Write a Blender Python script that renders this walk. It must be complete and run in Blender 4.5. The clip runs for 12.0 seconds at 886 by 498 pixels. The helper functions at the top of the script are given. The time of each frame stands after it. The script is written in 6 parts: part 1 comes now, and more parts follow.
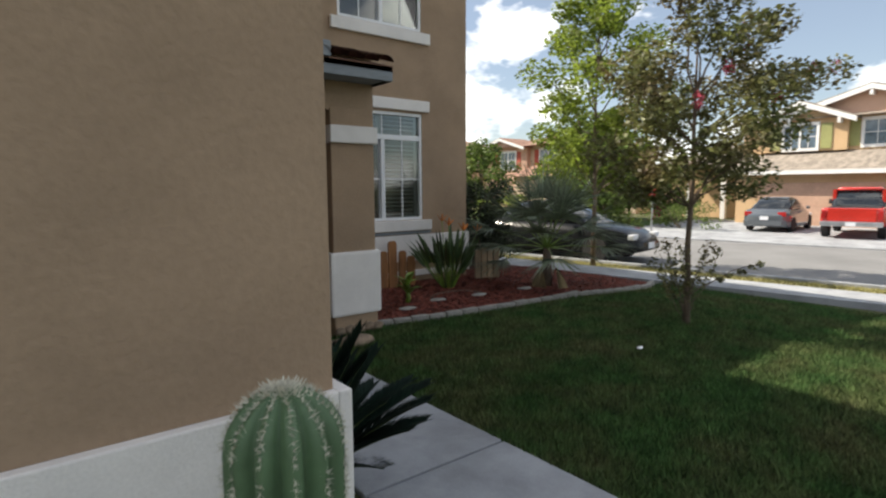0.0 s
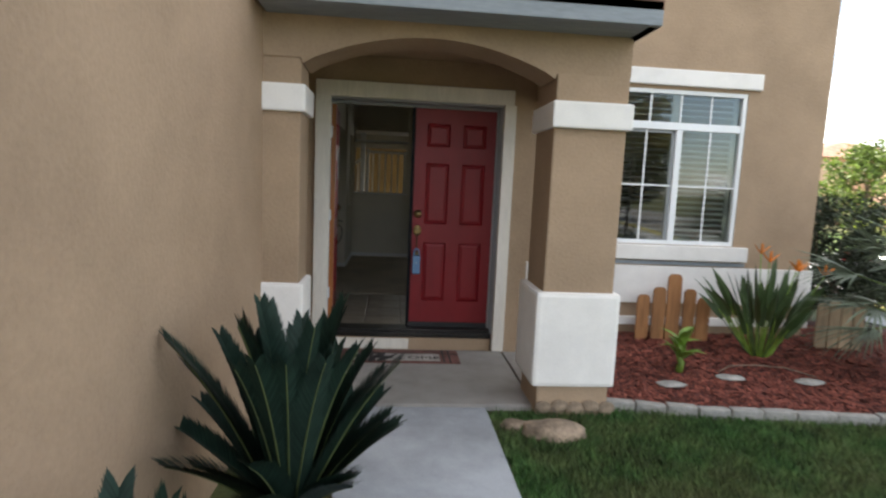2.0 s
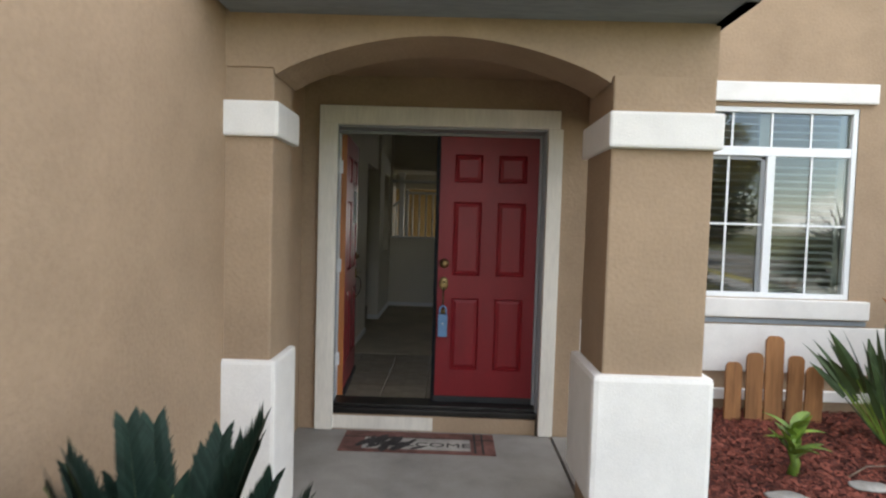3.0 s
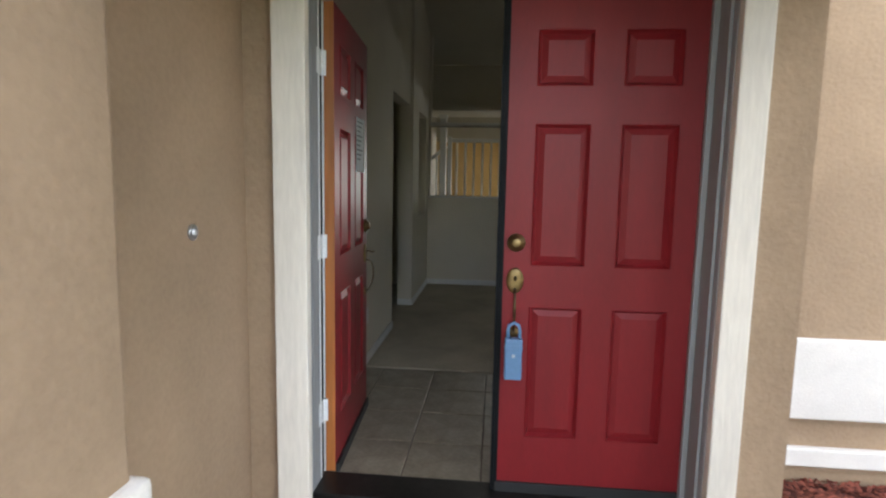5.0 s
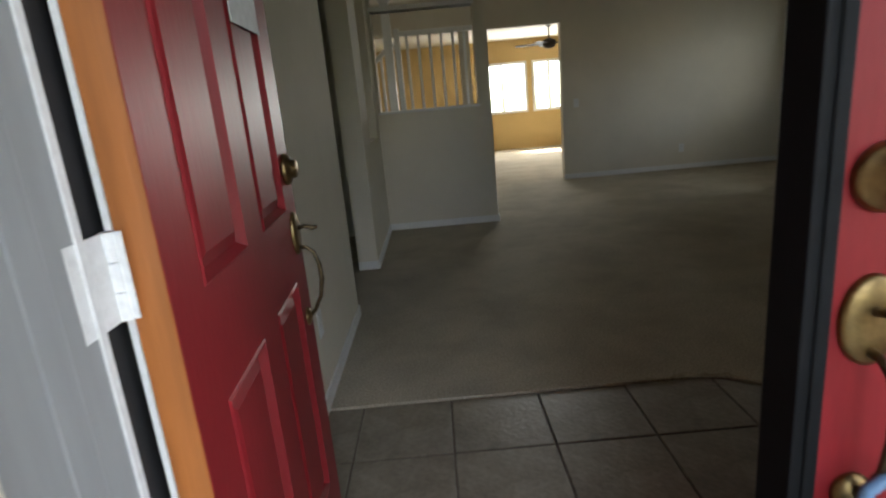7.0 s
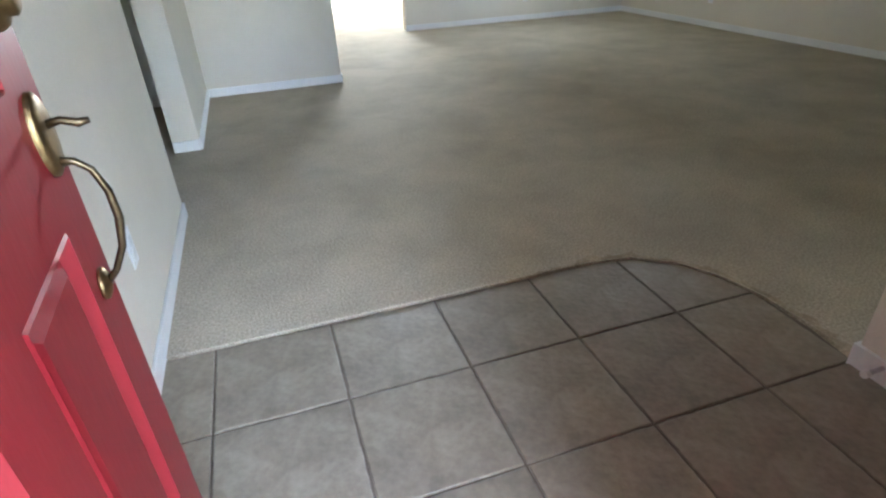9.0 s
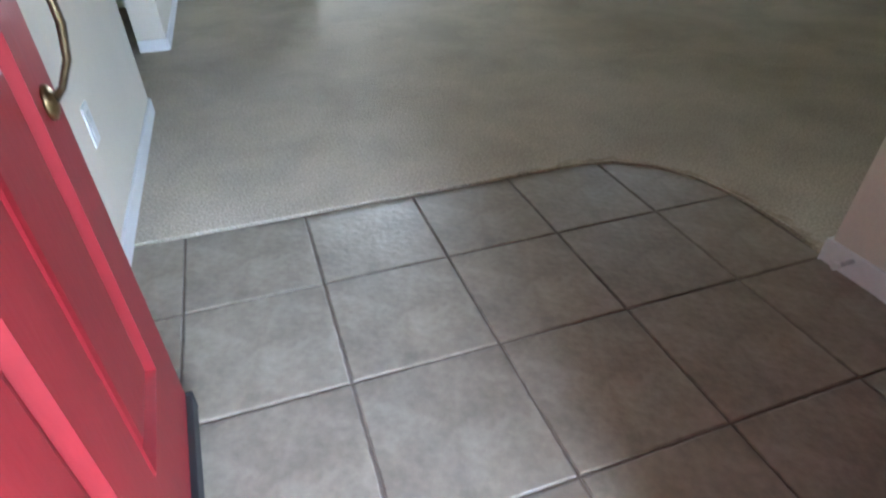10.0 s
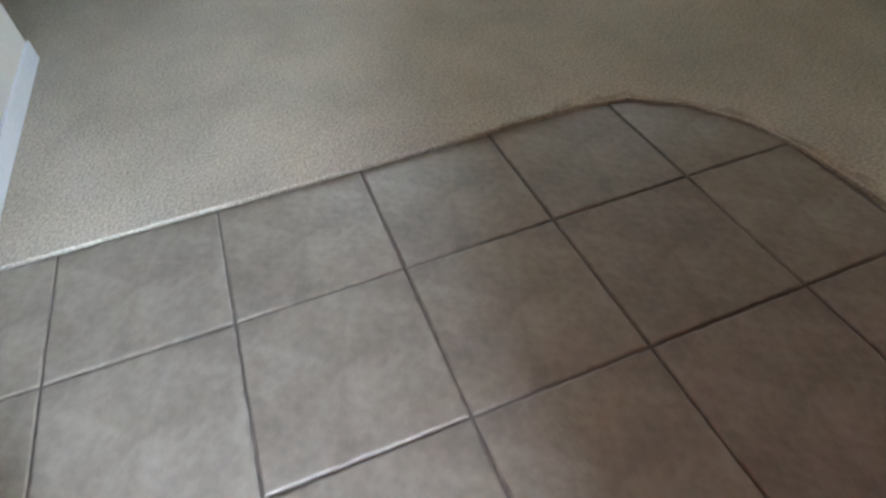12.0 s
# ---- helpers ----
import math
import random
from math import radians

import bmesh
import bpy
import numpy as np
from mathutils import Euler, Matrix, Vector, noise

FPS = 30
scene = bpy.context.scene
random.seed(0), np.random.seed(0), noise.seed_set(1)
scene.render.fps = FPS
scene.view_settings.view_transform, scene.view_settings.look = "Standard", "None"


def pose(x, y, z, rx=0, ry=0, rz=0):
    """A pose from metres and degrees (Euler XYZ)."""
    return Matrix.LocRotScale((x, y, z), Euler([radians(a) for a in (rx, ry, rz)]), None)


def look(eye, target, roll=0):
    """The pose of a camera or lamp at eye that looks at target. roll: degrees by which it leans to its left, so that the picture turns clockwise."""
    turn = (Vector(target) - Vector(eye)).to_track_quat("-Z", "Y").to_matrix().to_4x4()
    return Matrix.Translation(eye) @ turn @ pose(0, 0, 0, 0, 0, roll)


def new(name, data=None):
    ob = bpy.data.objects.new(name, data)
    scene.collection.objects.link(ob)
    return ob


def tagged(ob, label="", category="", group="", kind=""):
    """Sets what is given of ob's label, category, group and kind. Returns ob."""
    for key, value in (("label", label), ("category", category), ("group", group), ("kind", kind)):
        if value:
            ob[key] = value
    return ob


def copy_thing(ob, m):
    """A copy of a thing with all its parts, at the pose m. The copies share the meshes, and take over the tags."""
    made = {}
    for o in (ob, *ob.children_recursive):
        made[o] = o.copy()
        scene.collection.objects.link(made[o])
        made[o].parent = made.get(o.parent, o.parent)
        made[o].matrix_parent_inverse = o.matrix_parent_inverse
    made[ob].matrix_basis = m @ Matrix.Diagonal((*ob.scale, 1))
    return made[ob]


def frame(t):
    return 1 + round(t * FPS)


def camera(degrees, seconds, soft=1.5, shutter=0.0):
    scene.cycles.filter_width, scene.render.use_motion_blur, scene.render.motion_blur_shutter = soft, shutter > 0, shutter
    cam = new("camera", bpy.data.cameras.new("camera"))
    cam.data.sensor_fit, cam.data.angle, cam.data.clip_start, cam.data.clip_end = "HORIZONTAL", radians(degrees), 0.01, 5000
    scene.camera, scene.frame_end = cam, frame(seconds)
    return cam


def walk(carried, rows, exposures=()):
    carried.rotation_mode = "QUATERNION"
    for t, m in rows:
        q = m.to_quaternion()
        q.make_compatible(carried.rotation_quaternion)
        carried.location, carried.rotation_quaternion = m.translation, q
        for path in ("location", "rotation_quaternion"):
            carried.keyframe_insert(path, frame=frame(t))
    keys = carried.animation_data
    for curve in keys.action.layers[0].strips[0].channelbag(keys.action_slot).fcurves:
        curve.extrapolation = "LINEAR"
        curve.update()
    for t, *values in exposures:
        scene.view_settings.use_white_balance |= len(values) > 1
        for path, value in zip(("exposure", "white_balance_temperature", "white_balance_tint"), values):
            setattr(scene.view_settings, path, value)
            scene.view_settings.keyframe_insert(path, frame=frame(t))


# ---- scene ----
cam = camera(77.1, 12.0, soft=2.2, shutter=0.22)
PATH = [
    (0, (-1.756, -6.723, 1.366), (-0.517, -5.169, 1.146), -0.3),
    (0.5, (-1.348, -6.407, 1.343), (-0.283, -4.736, 1.07), 1.1),
    (1, (-0.883, -6.101, 1.348), (-0.015, -4.336, 0.985), 0.6),
    (1.5, (-0.454, -5.668, 1.376), (0.226, -3.816, 1.048), 2.8),
    (2, (-0.16, -5.317, 1.422), (0.022, -3.339, 1.185), 2.6),
    (2.5, (-0.006, -4.855, 1.411), (0.024, -2.859, 1.291), 1.2),
    (3, (0.12, -4.36, 1.432), (0.092, -2.363, 1.338), 1.7),
    (3.2, (0.156, -4.162, 1.435), (0.099, -2.164, 1.371), 0.6),
    (4.8, (0.022, -2.545, 1.352), (-0.168, -0.563, 1.168), -0.5),
    (5, (-0.018, -2.324, 1.357), (-0.202, -0.347, 1.12), 1.1),
    (5.5, (-0.08, -1.799, 1.312), (-0.323, 0.169, 1.048), -1.4),
    (6, (-0.163, -1.377, 1.307), (-0.452, 0.568, 0.941), -2.8),
    (6.5, (-0.315, -0.96, 1.271), (-0.437, 0.979, 0.795), -6.0),
    (7, (-0.392, -0.569, 1.229), (-0.395, 1.365, 0.72), -5.2),
    (7.3, (-0.417, -0.368, 1.215), (-0.355, 1.55, 0.654), -3.8),
    (7.5, (-0.442, -0.225, 1.199), (-0.305, 1.676, 0.59), -3.8),
    (7.7, (-0.46, -0.105, 1.182), (-0.141, 1.753, 0.512), -3.1),
    (9.3, (-0.507, -0.006, 1.129), (0.035, 1.594, 0.059), -2.2),
    (9.5, (-0.526, -0.023, 1.099), (0.041, 1.542, -0.011), -1.8),
    (10, (-0.5, -0.055, 1.004), (0.033, 1.465, -0.182), -0.3),
    (10.4, (-0.436, -0.045, 0.922), (0.018, 1.077, -0.67), -2.6),
    (10.5, (-0.419, -0.01, 0.914), (0.059, 1.087, -0.689), 1.4),
    (11, (-0.298, 0.073, 0.844), (0.071, 1.32, -0.675), -0.1),
    (11.3, (-0.263, 0.109, 0.862), (0.044, 1.365, -0.664), -1.9),
    (11.5, (-0.251, 0.154, 0.88), (0.027, 1.414, -0.648), -4.6),
    (12, (-0.211, 0.394, 0.921), (0.203, 1.69, -0.545), -4.7),
]
EXPOSURES = [(0.0, 0.58, 6900, 10), (0.5, 0.85, 6900, 10), (1.0, 1.4, 6900, 10), (1.5, 1.7, 6950, 10), (2.0, 2.05, 6950, 10), (2.5, 2.25, 7050, 10), (3.2, 2.45, 7050, 10), (4.8, 3.05, 6900, 10), (5.5, 3.65, 6900, 10), (6.5, 3.75, 6900, 10), (7.0, 3.75, 6900, 10), (7.5, 4.4, 7000, 10), (7.7, 4.85, 7000, 10), (9.3, 6.15, 5650, 10), (10.5, 6.1, 5550, 10), (11.0, 6.1, 5700, 10), (12.0, 6.25, 5900, 10)]
walk(cam, [(t, look(eye, target, roll)) for t, eye, target, roll in PATH], EXPOSURES)

# ---- light ----
SUN_DIR = Vector((-3.1, 4.9, 5.9)).normalized()      # towards the sun
world = bpy.data.worlds.new("sky")
scene.world = world
world.use_nodes = True
wn = world.node_tree.nodes
wl = world.node_tree.links
wn.clear()
w_out = wn.new("ShaderNodeOutputWorld")
w_bg = wn.new("ShaderNodeBackground")
w_sky = wn.new("ShaderNodeTexSky")
w_sky.sky_type = "NISHITA"
w_sky.sun_disc = False
w_sky.dust_density = 0.7
w_sky.ozone_density = 2.5
w_sky.sun_elevation = math.asin(SUN_DIR.z)
w_sky.sun_rotation = math.atan2(SUN_DIR.x, SUN_DIR.y)
w_bg.inputs["Strength"].default_value = 0.09
w_co = wn.new("ShaderNodeTexCoord")
w_map = wn.new("ShaderNodeMapping")
w_map.inputs["Scale"].default_value = (1.9, 1.9, 3.4)
w_map.inputs["Location"].default_value = (0.35, 0.1, 0.3)
w_noise = wn.new("ShaderNodeTexNoise")
w_noise.inputs["Scale"].default_value = 2.3
w_noise.inputs["Detail"].default_value = 5
w_noise.inputs["Roughness"].default_value = 0.56
w_ramp = wn.new("ShaderNodeValToRGB")
w_ramp.color_ramp.elements[0].position = 0.505
w_ramp.color_ramp.elements[1].position = 0.585
w_ramp.color_ramp.elements[0].color = (0.10, 0.10, 0.10, 1)
w_mix = wn.new("ShaderNodeMix")
w_mix.data_type = "RGBA"
w_mix.inputs[7].default_value = (13.5, 13.8, 14.2, 1)
wl.new(w_co.outputs["Generated"], w_map.inputs["Vector"])
wl.new(w_map.outputs["Vector"], w_noise.inputs["Vector"])
wl.new(w_noise.outputs["Fac"], w_ramp.inputs["Fac"])
wl.new(w_ramp.outputs["Color"], w_mix.inputs[0])
wl.new(w_sky.outputs["Color"], w_mix.inputs[6])
wl.new(w_mix.outputs[2], w_bg.inputs["Color"])
wl.new(w_bg.outputs["Background"], w_out.inputs["Surface"])

sun_data = bpy.data.lights.new("sun", "SUN")
sun_data.energy = 5.0
sun_data.angle = radians(0.5)
sun_data.color = (1.0, 0.93, 0.82)
sun = new("sun", sun_data)
sun.matrix_world = look(SUN_DIR * 40, (0, 0, 0))


# ---- materials ----
def material(name, colour, rough=0.8, metal=0.0, bump=0.0, scale=40.0, vary=0.12, coarse=2.0, fine=0.08, second=None, spec=0.5, island=0.0, coat=0.0, stretch=None, each=0.0, leafy=0.0, warp=0.15, low=0.34, high=0.62):
    """A surface with grain and larger stains: colour varies at two scales, with fine relief."""
    m = bpy.data.materials.new(name)
    m.use_nodes = True
    n, l = m.node_tree.nodes, m.node_tree.links
    b = n["Principled BSDF"]
    b.inputs["Roughness"].default_value = rough
    b.inputs["Metallic"].default_value = metal
    b.inputs["Specular IOR Level"].default_value = spec
    b.inputs["Coat Weight"].default_value = coat
    co = n.new("ShaderNodeTexCoord")
    where = co.outputs["Object"]
    if stretch:
        mp = n.new("ShaderNodeMapping")
        mp.inputs["Scale"].default_value = stretch
        l.new(where, mp.inputs["Vector"])
        where = mp.outputs["Vector"]
    big = n.new("ShaderNodeTexNoise")
    big.inputs["Scale"].default_value = coarse
    big.inputs["Detail"].default_value = 6
    big.inputs["Roughness"].default_value = 0.62
    big.inputs["Distortion"].default_value = warp
    small = n.new("ShaderNodeTexNoise")
    small.inputs["Scale"].default_value = scale
    small.inputs["Detail"].default_value = 4
    l.new(where, big.inputs["Vector"])
    l.new(where, small.inputs["Vector"])
    ramp = n.new("ShaderNodeValToRGB")
    c = colour
    d = second or tuple(v * (1 - 2 * vary) for v in c)
    ramp.color_ramp.elements[0].color = (*d, 1)
    ramp.color_ramp.elements[1].color = (*[min(1, v * (1 + vary * 0.5)) for v in c], 1)
    ramp.color_ramp.elements[0].position = low
    ramp.color_ramp.elements[1].position = high
    l.new(big.outputs["Fac"], ramp.inputs["Fac"])
    hsv = n.new("ShaderNodeHueSaturation")
    l.new(ramp.outputs["Color"], hsv.inputs["Color"])
    val = n.new("ShaderNodeMapRange")
    val.inputs["From Min"].default_value, val.inputs["From Max"].default_value = 0.3, 0.7
    val.inputs["To Min"].default_value, val.inputs["To Max"].default_value = 1 - fine, 1 + fine
    l.new(small.outputs["Fac"], val.inputs["Value"])
    value = val.outputs["Result"]
    if island or each:
        g = n.new("ShaderNodeNewGeometry") if island else n.new("ShaderNodeObjectInfo")
        r = n.new("ShaderNodeMapRange")
        k = island or each
        r.inputs["To Min"].default_value, r.inputs["To Max"].default_value = 1 - k, 1 + k
        l.new(g.outputs["Random Per Island" if island else "Random"], r.inputs["Value"])
        mul = n.new("ShaderNodeMath")
        mul.operation = "MULTIPLY"
        l.new(value, mul.inputs[0])
        l.new(r.outputs["Result"], mul.inputs[1])
        value = mul.outputs["Value"]
    l.new(value, hsv.inputs["Value"])
    l.new(hsv.outputs["Color"], b.inputs["Base Color"])
    if leafy:
        # thin leaves let light through
        tl = n.new("ShaderNodeBsdfTranslucent")
        mx = n.new("ShaderNodeMixShader")
        mx.inputs["Fac"].default_value = leafy
        l.new(hsv.outputs["Color"], tl.inputs["Color"])
        l.new(b.outputs["BSDF"], mx.inputs[1])
        l.new(tl.outputs["BSDF"], mx.inputs[2])
        l.new(mx.outputs["Shader"], n["Material Output"].inputs["Surface"])
    if bump:
        bp = n.new("ShaderNodeBump")
        bp.inputs["Strength"].default_value = min(1, bump)
        bp.inputs["Distance"].default_value = 0.004 * max(1, bump)
        l.new(small.outputs["Fac"], bp.inputs["Height"])
        l.new(bp.outputs["Normal"], b.inputs["Normal"])
    return m


def glass_material(name, tint=(0.9, 0.95, 0.95), rough=0.0, ior=1.6):
    m = bpy.data.materials.new(name)
    m.use_nodes = True
    n, l = m.node_tree.nodes, m.node_tree.links
    n.clear()
    o = n.new("ShaderNodeOutputMaterial")
    mix = n.new("ShaderNodeMixShader")
    tr = n.new("ShaderNodeBsdfTransparent")
    tr.inputs["Color"].default_value = (*tint, 1)
    gl = n.new("ShaderNodeBsdfGlossy")
    gl.inputs["Roughness"].default_value = rough
    fr = n.new("ShaderNodeFresnel")
    fr.inputs["IOR"].default_value = ior
    l.new(fr.outputs["Fac"], mix.inputs["Fac"])
    l.new(tr.outputs["BSDF"], mix.inputs[1])
    l.new(gl.outputs["BSDF"], mix.inputs[2])
    l.new(mix.outputs["Shader"], o.inputs["Surface"])
    return m


M = {}
M["stucco"] = material("tan_stucco", (0.368, 0.262, 0.178), 0.92, bump=0.9, scale=48, vary=0.08, coarse=1.4, fine=0.05, spec=0.2)
M["stucco_white"] = material("white_stucco_trim", (0.78, 0.75, 0.72), 0.88, bump=0.4, scale=120, vary=0.05, coarse=2.5, fine=0.04, spec=0.25)
M["trim_wood"] = material("weathered_white_wood", (0.72, 0.67, 0.60), 0.7, bump=0.4, scale=60, vary=0.08, coarse=3, fine=0.06, stretch=(1, 1, 0.15))
M["jamb"] = material("grey_jamb_paint", (0.29, 0.30, 0.31), 0.6, vary=0.05, scale=60, fine=0.05, stretch=(1, 1, 0.1), bump=0.1)
M["red"] = material("red_door_paint", (0.215, 0.011, 0.016), 0.46, bump=0.12, scale=90, vary=0.08, coarse=3, fine=0.05, spec=0.36, stretch=(1, 1, 0.25))
M["edge_wood"] = material("varnished_wood_edge", (0.42, 0.14, 0.035), 0.5, bump=0.3, scale=50, vary=0.2, coarse=6, fine=0.12, stretch=(1, 1, 0.08))
M["black"] = material("black_rubber_and_gap_shade", (0.016, 0.017, 0.019), 0.6, scale=50, vary=0.2, fine=0.1)
M["dark_seal"] = material("dark_grey_astragal", (0.009, 0.010, 0.012), 0.6, scale=30, vary=0.2, fine=0.1, spec=0.12)
M["bronze"] = material("dark_bronze_threshold", (0.03, 0.027, 0.025), 0.4, metal=0.6, scale=40, vary=0.3, fine=0.2)
M["brass"] = material("antique_brass", (0.27, 0.185, 0.085), 0.42, metal=1.0, scale=90, vary=0.25, coarse=14, fine=0.14)
M["dark_brass"] = material("tarnished_brass", (0.13, 0.095, 0.055), 0.42, metal=1.0, scale=90, vary=0.25, coarse=14, fine=0.14)
M["hinge"] = material("painted_white_hinge", (0.72, 0.73, 0.74), 0.5, scale=80, vary=0.08, fine=0.08)
M["lockbox"] = material("blue_lockbox_plastic", (0.12, 0.24, 0.42), 0.45, scale=90, vary=0.08, fine=0.05, bump=0.05)
M["steel"] = material("scuffed_steel", (0.55, 0.56, 0.58), 0.35, metal=1.0, scale=80, vary=0.12, fine=0.1)
M["concrete"] = material("grey_concrete", (0.35, 0.365, 0.385), 0.9, bump=0.5, scale=140, vary=0.16, coarse=1.6, fine=0.08, spec=0.25)
M["porch"] = material("porch_concrete", (0.31, 0.29, 0.27), 0.88, bump=0.4, scale=120, vary=0.14, coarse=1.5, fine=0.08, spec=0.25)
M["asphalt"] = material("sunlit_asphalt", (0.20, 0.20, 0.20), 0.95, bump=0.5, scale=70, vary=0.1, coarse=0.5, fine=0.1)
M["soil"] = material("lawn_soil", (0.055, 0.075, 0.022), 0.95, bump=0.8, scale=60, vary=0.25, coarse=1.4, fine=0.3, second=(0.085, 0.075, 0.03))
M["grass"] = material("grass_blades", (0.056, 0.124, 0.036), 0.75, scale=5, vary=0.15, coarse=1.7, fine=0.3, island=0.6, second=(0.125, 0.138, 0.058), spec=0.25, leafy=0.3)
M["dry_grass"] = material("dry_verge_grass", (0.26, 0.24, 0.09), 0.9, scale=50, vary=0.25, coarse=1.2, fine=0.25, bump=0.8, island=0.3)
M["mulch_bed"] = material("mulch_bed", (0.10, 0.025, 0.018), 0.95, bump=1.5, scale=70, vary=0.3, coarse=3, fine=0.4)
M["mulch"] = material("red_bark_chips", (0.20, 0.062, 0.044), 0.9, scale=60, vary=0.2, coarse=3, fine=0.2, island=0.5, spec=0.2)
M["edging"] = material("pale_edging_stone", (0.31, 0.295, 0.27), 0.9, bump=0.8, scale=60, vary=0.2, coarse=4, fine=0.12)
M["rock"] = material("brown_field_stone", (0.27, 0.20, 0.14), 0.9, bump=1.0, scale=40, vary=0.3, coarse=5, fine=0.2, each=0.2)
M["cactus"] = material("cactus_skin", (0.085, 0.15, 0.075), 0.6, scale=40, vary=0.15, coarse=5, fine=0.1, bump=0.3)
M["spine"] = material("pale_cactus_spines", (0.62, 0.60, 0.50), 0.7, scale=40, vary=0.1, island=0.2)
M["cycad"] = material("dark_cycad_leaflets", (0.013, 0.030, 0.021), 0.55, scale=30, vary=0.2, coarse=4, fine=0.1, island=0.3, spec=0.18)
M["frond_rib"] = material("cycad_rib", (0.10, 0.13, 0.045), 0.5, scale=30, vary=0.2)
M["trunk"] = material("grey_brown_bark", (0.17, 0.125, 0.09), 0.9, bump=1.2, scale=40, vary=0.25, coarse=6, fine=0.2, stretch=(1, 1, 0.4))
M["palm_leaf"] = material("fan_palm_leaf", (0.17, 0.215, 0.14), 0.45, scale=20, vary=0.2, coarse=2, fine=0.1, island=0.35, leafy=0.25)
M["palm_dry"] = material("dry_palm_skirt", (0.27, 0.20, 0.10), 0.85, scale=30, vary=0.2, island=0.3)
M["paradise"] = material("paradise_leaf", (0.05, 0.085, 0.030), 0.4, scale=15, vary=0.2, coarse=3, fine=0.1, island=0.35)
M["flower"] = material("orange_flower", (0.75, 0.23, 0.03), 0.6, scale=20, vary=0.1)
M["croton"] = material("bright_green_leaf", (0.15, 0.24, 0.035), 0.45, scale=20, vary=0.25, coarse=8, fine=0.1, island=0.35)
M["hedge"] = material("hedge_leaves", (0.026, 0.038, 0.014), 0.7, scale=20, vary=0.2, island=0.5)
M["tree_leaf"] = material("green_tree_leaves", (0.225, 0.295, 0.045), 0.55, scale=8, vary=0.25, coarse=1.0, fine=0.1, island=0.45, leafy=0.5)
M["myrtle_leaf"] = material("bronze_green_leaves", (0.16, 0.185, 0.062), 0.5, scale=8, vary=0.25, coarse=1.5, fine=0.1, island=0.55, second=(0.14, 0.10, 0.05), leafy=0.4)
M["blossom"] = material("crimson_blossom", (0.42, 0.03, 0.075), 0.7, scale=20, vary=0.2, island=0.3)
M["picket"] = material("stained_picket_wood", (0.32, 0.145, 0.055), 0.75, bump=0.5, scale=40, vary=0.25, coarse=5, fine=0.15, stretch=(1, 1, 0.12), each=0.2)
M["picket_old"] = material("weathered_picket_wood", (0.34, 0.24, 0.15), 0.85, bump=0.5, scale=40, vary=0.2, coarse=5, fine=0.15, stretch=(1, 1, 0.12), each=0.15)
M["fascia"] = material("blue_grey_fascia_and_sill_shadow", (0.27, 0.30, 0.33), 0.75, bump=0.5, scale=50, vary=0.12, coarse=2.2, fine=0.1, stretch=(0.2, 1, 1))
M["clay"] = material("clay_roof_tile", (0.24, 0.13, 0.09), 0.85, bump=0.6, scale=50, vary=0.25, coarse=3, fine=0.15, each=0.25)
M["vinyl"] = material("white_vinyl_frame", (0.80, 0.81, 0.82), 0.45, scale=60, vary=0.03, fine=0.02)
M["slat"] = material("white_shutter_slat", (0.74, 0.74, 0.72), 0.5, scale=40, vary=0.05, fine=0.03, each=0.06, leafy=0.4)
M["room_shade"] = material("dim_room_shade", (0.10, 0.11, 0.13), 0.9, scale=40, vary=0.2)
M["glass"] = glass_material("window_glass")
M["front_glass"] = glass_material("tinted_front_glass", (0.86, 0.89, 0.87), ior=1.6)
M["screened_glass"] = glass_material("screened_glass", (0.58, 0.60, 0.60), ior=1.65)
M["screen"] = material("insect_screen", (0.06, 0.065, 0.07), 0.8, scale=200, vary=0.1)
M["paint"] = material("beige_wall_paint", (0.70, 0.645, 0.545), 0.85, bump=0.25, scale=130, vary=0.04, coarse=0.8, fine=0.03, spec=0.25)
M["ochre"] = material("ochre_wall_paint", (0.60, 0.43, 0.20), 0.85, bump=0.25, scale=130, vary=0.04, coarse=0.8, fine=0.03, spec=0.25)
M["ceiling"] = material("off_white_ceiling", (0.60, 0.56, 0.47), 0.9, bump=0.4, scale=90, vary=0.04, coarse=0.8, fine=0.03)
M["white_paint"] = material("white_gloss_paint", (0.78, 0.78, 0.77), 0.45, scale=60, vary=0.04, fine=0.03)
M["worn_carpet"] = material("worn_carpet_edge", (0.43, 0.365, 0.262), 0.98, bump=1.6, scale=150, vary=0.2, coarse=9, fine=0.25, spec=0.1)
M["carpet"] = material("beige_carpet", (0.47, 0.412, 0.315), 0.98, bump=2.2, scale=120, vary=0.08, coarse=2.2, fine=0.28, spec=0.1, warp=0.3)
M["tile"] = material("stone_look_tile", (0.285, 0.246, 0.188), 0.44, bump=0.6, scale=48, vary=0.08, coarse=8.0, fine=0.12, second=(0.180, 0.150, 0.110), each=0.06, spec=0.5, low=0.30, high=0.68)
M["grout"] = material("brown_grout", (0.15, 0.12, 0.095), 0.9, bump=0.6, scale=160, vary=0.1, fine=0.1)
M["fan"] = material("dark_bronze_fan", (0.030, 0.024, 0.020), 0.75, scale=30, vary=0.2, spec=0.2)
M["paper"] = material("white_paper", (0.78, 0.79, 0.80), 0.8, scale=40, vary=0.03)
M["ink"] = material("grey_print", (0.18, 0.18, 0.20), 0.8, scale=40, vary=0.1)
M["mat_brick"] = material("doormat_brick_red", (0.17, 0.075, 0.06), 0.95, bump=1.0, scale=160, vary=0.25, coarse=6, fine=0.25)
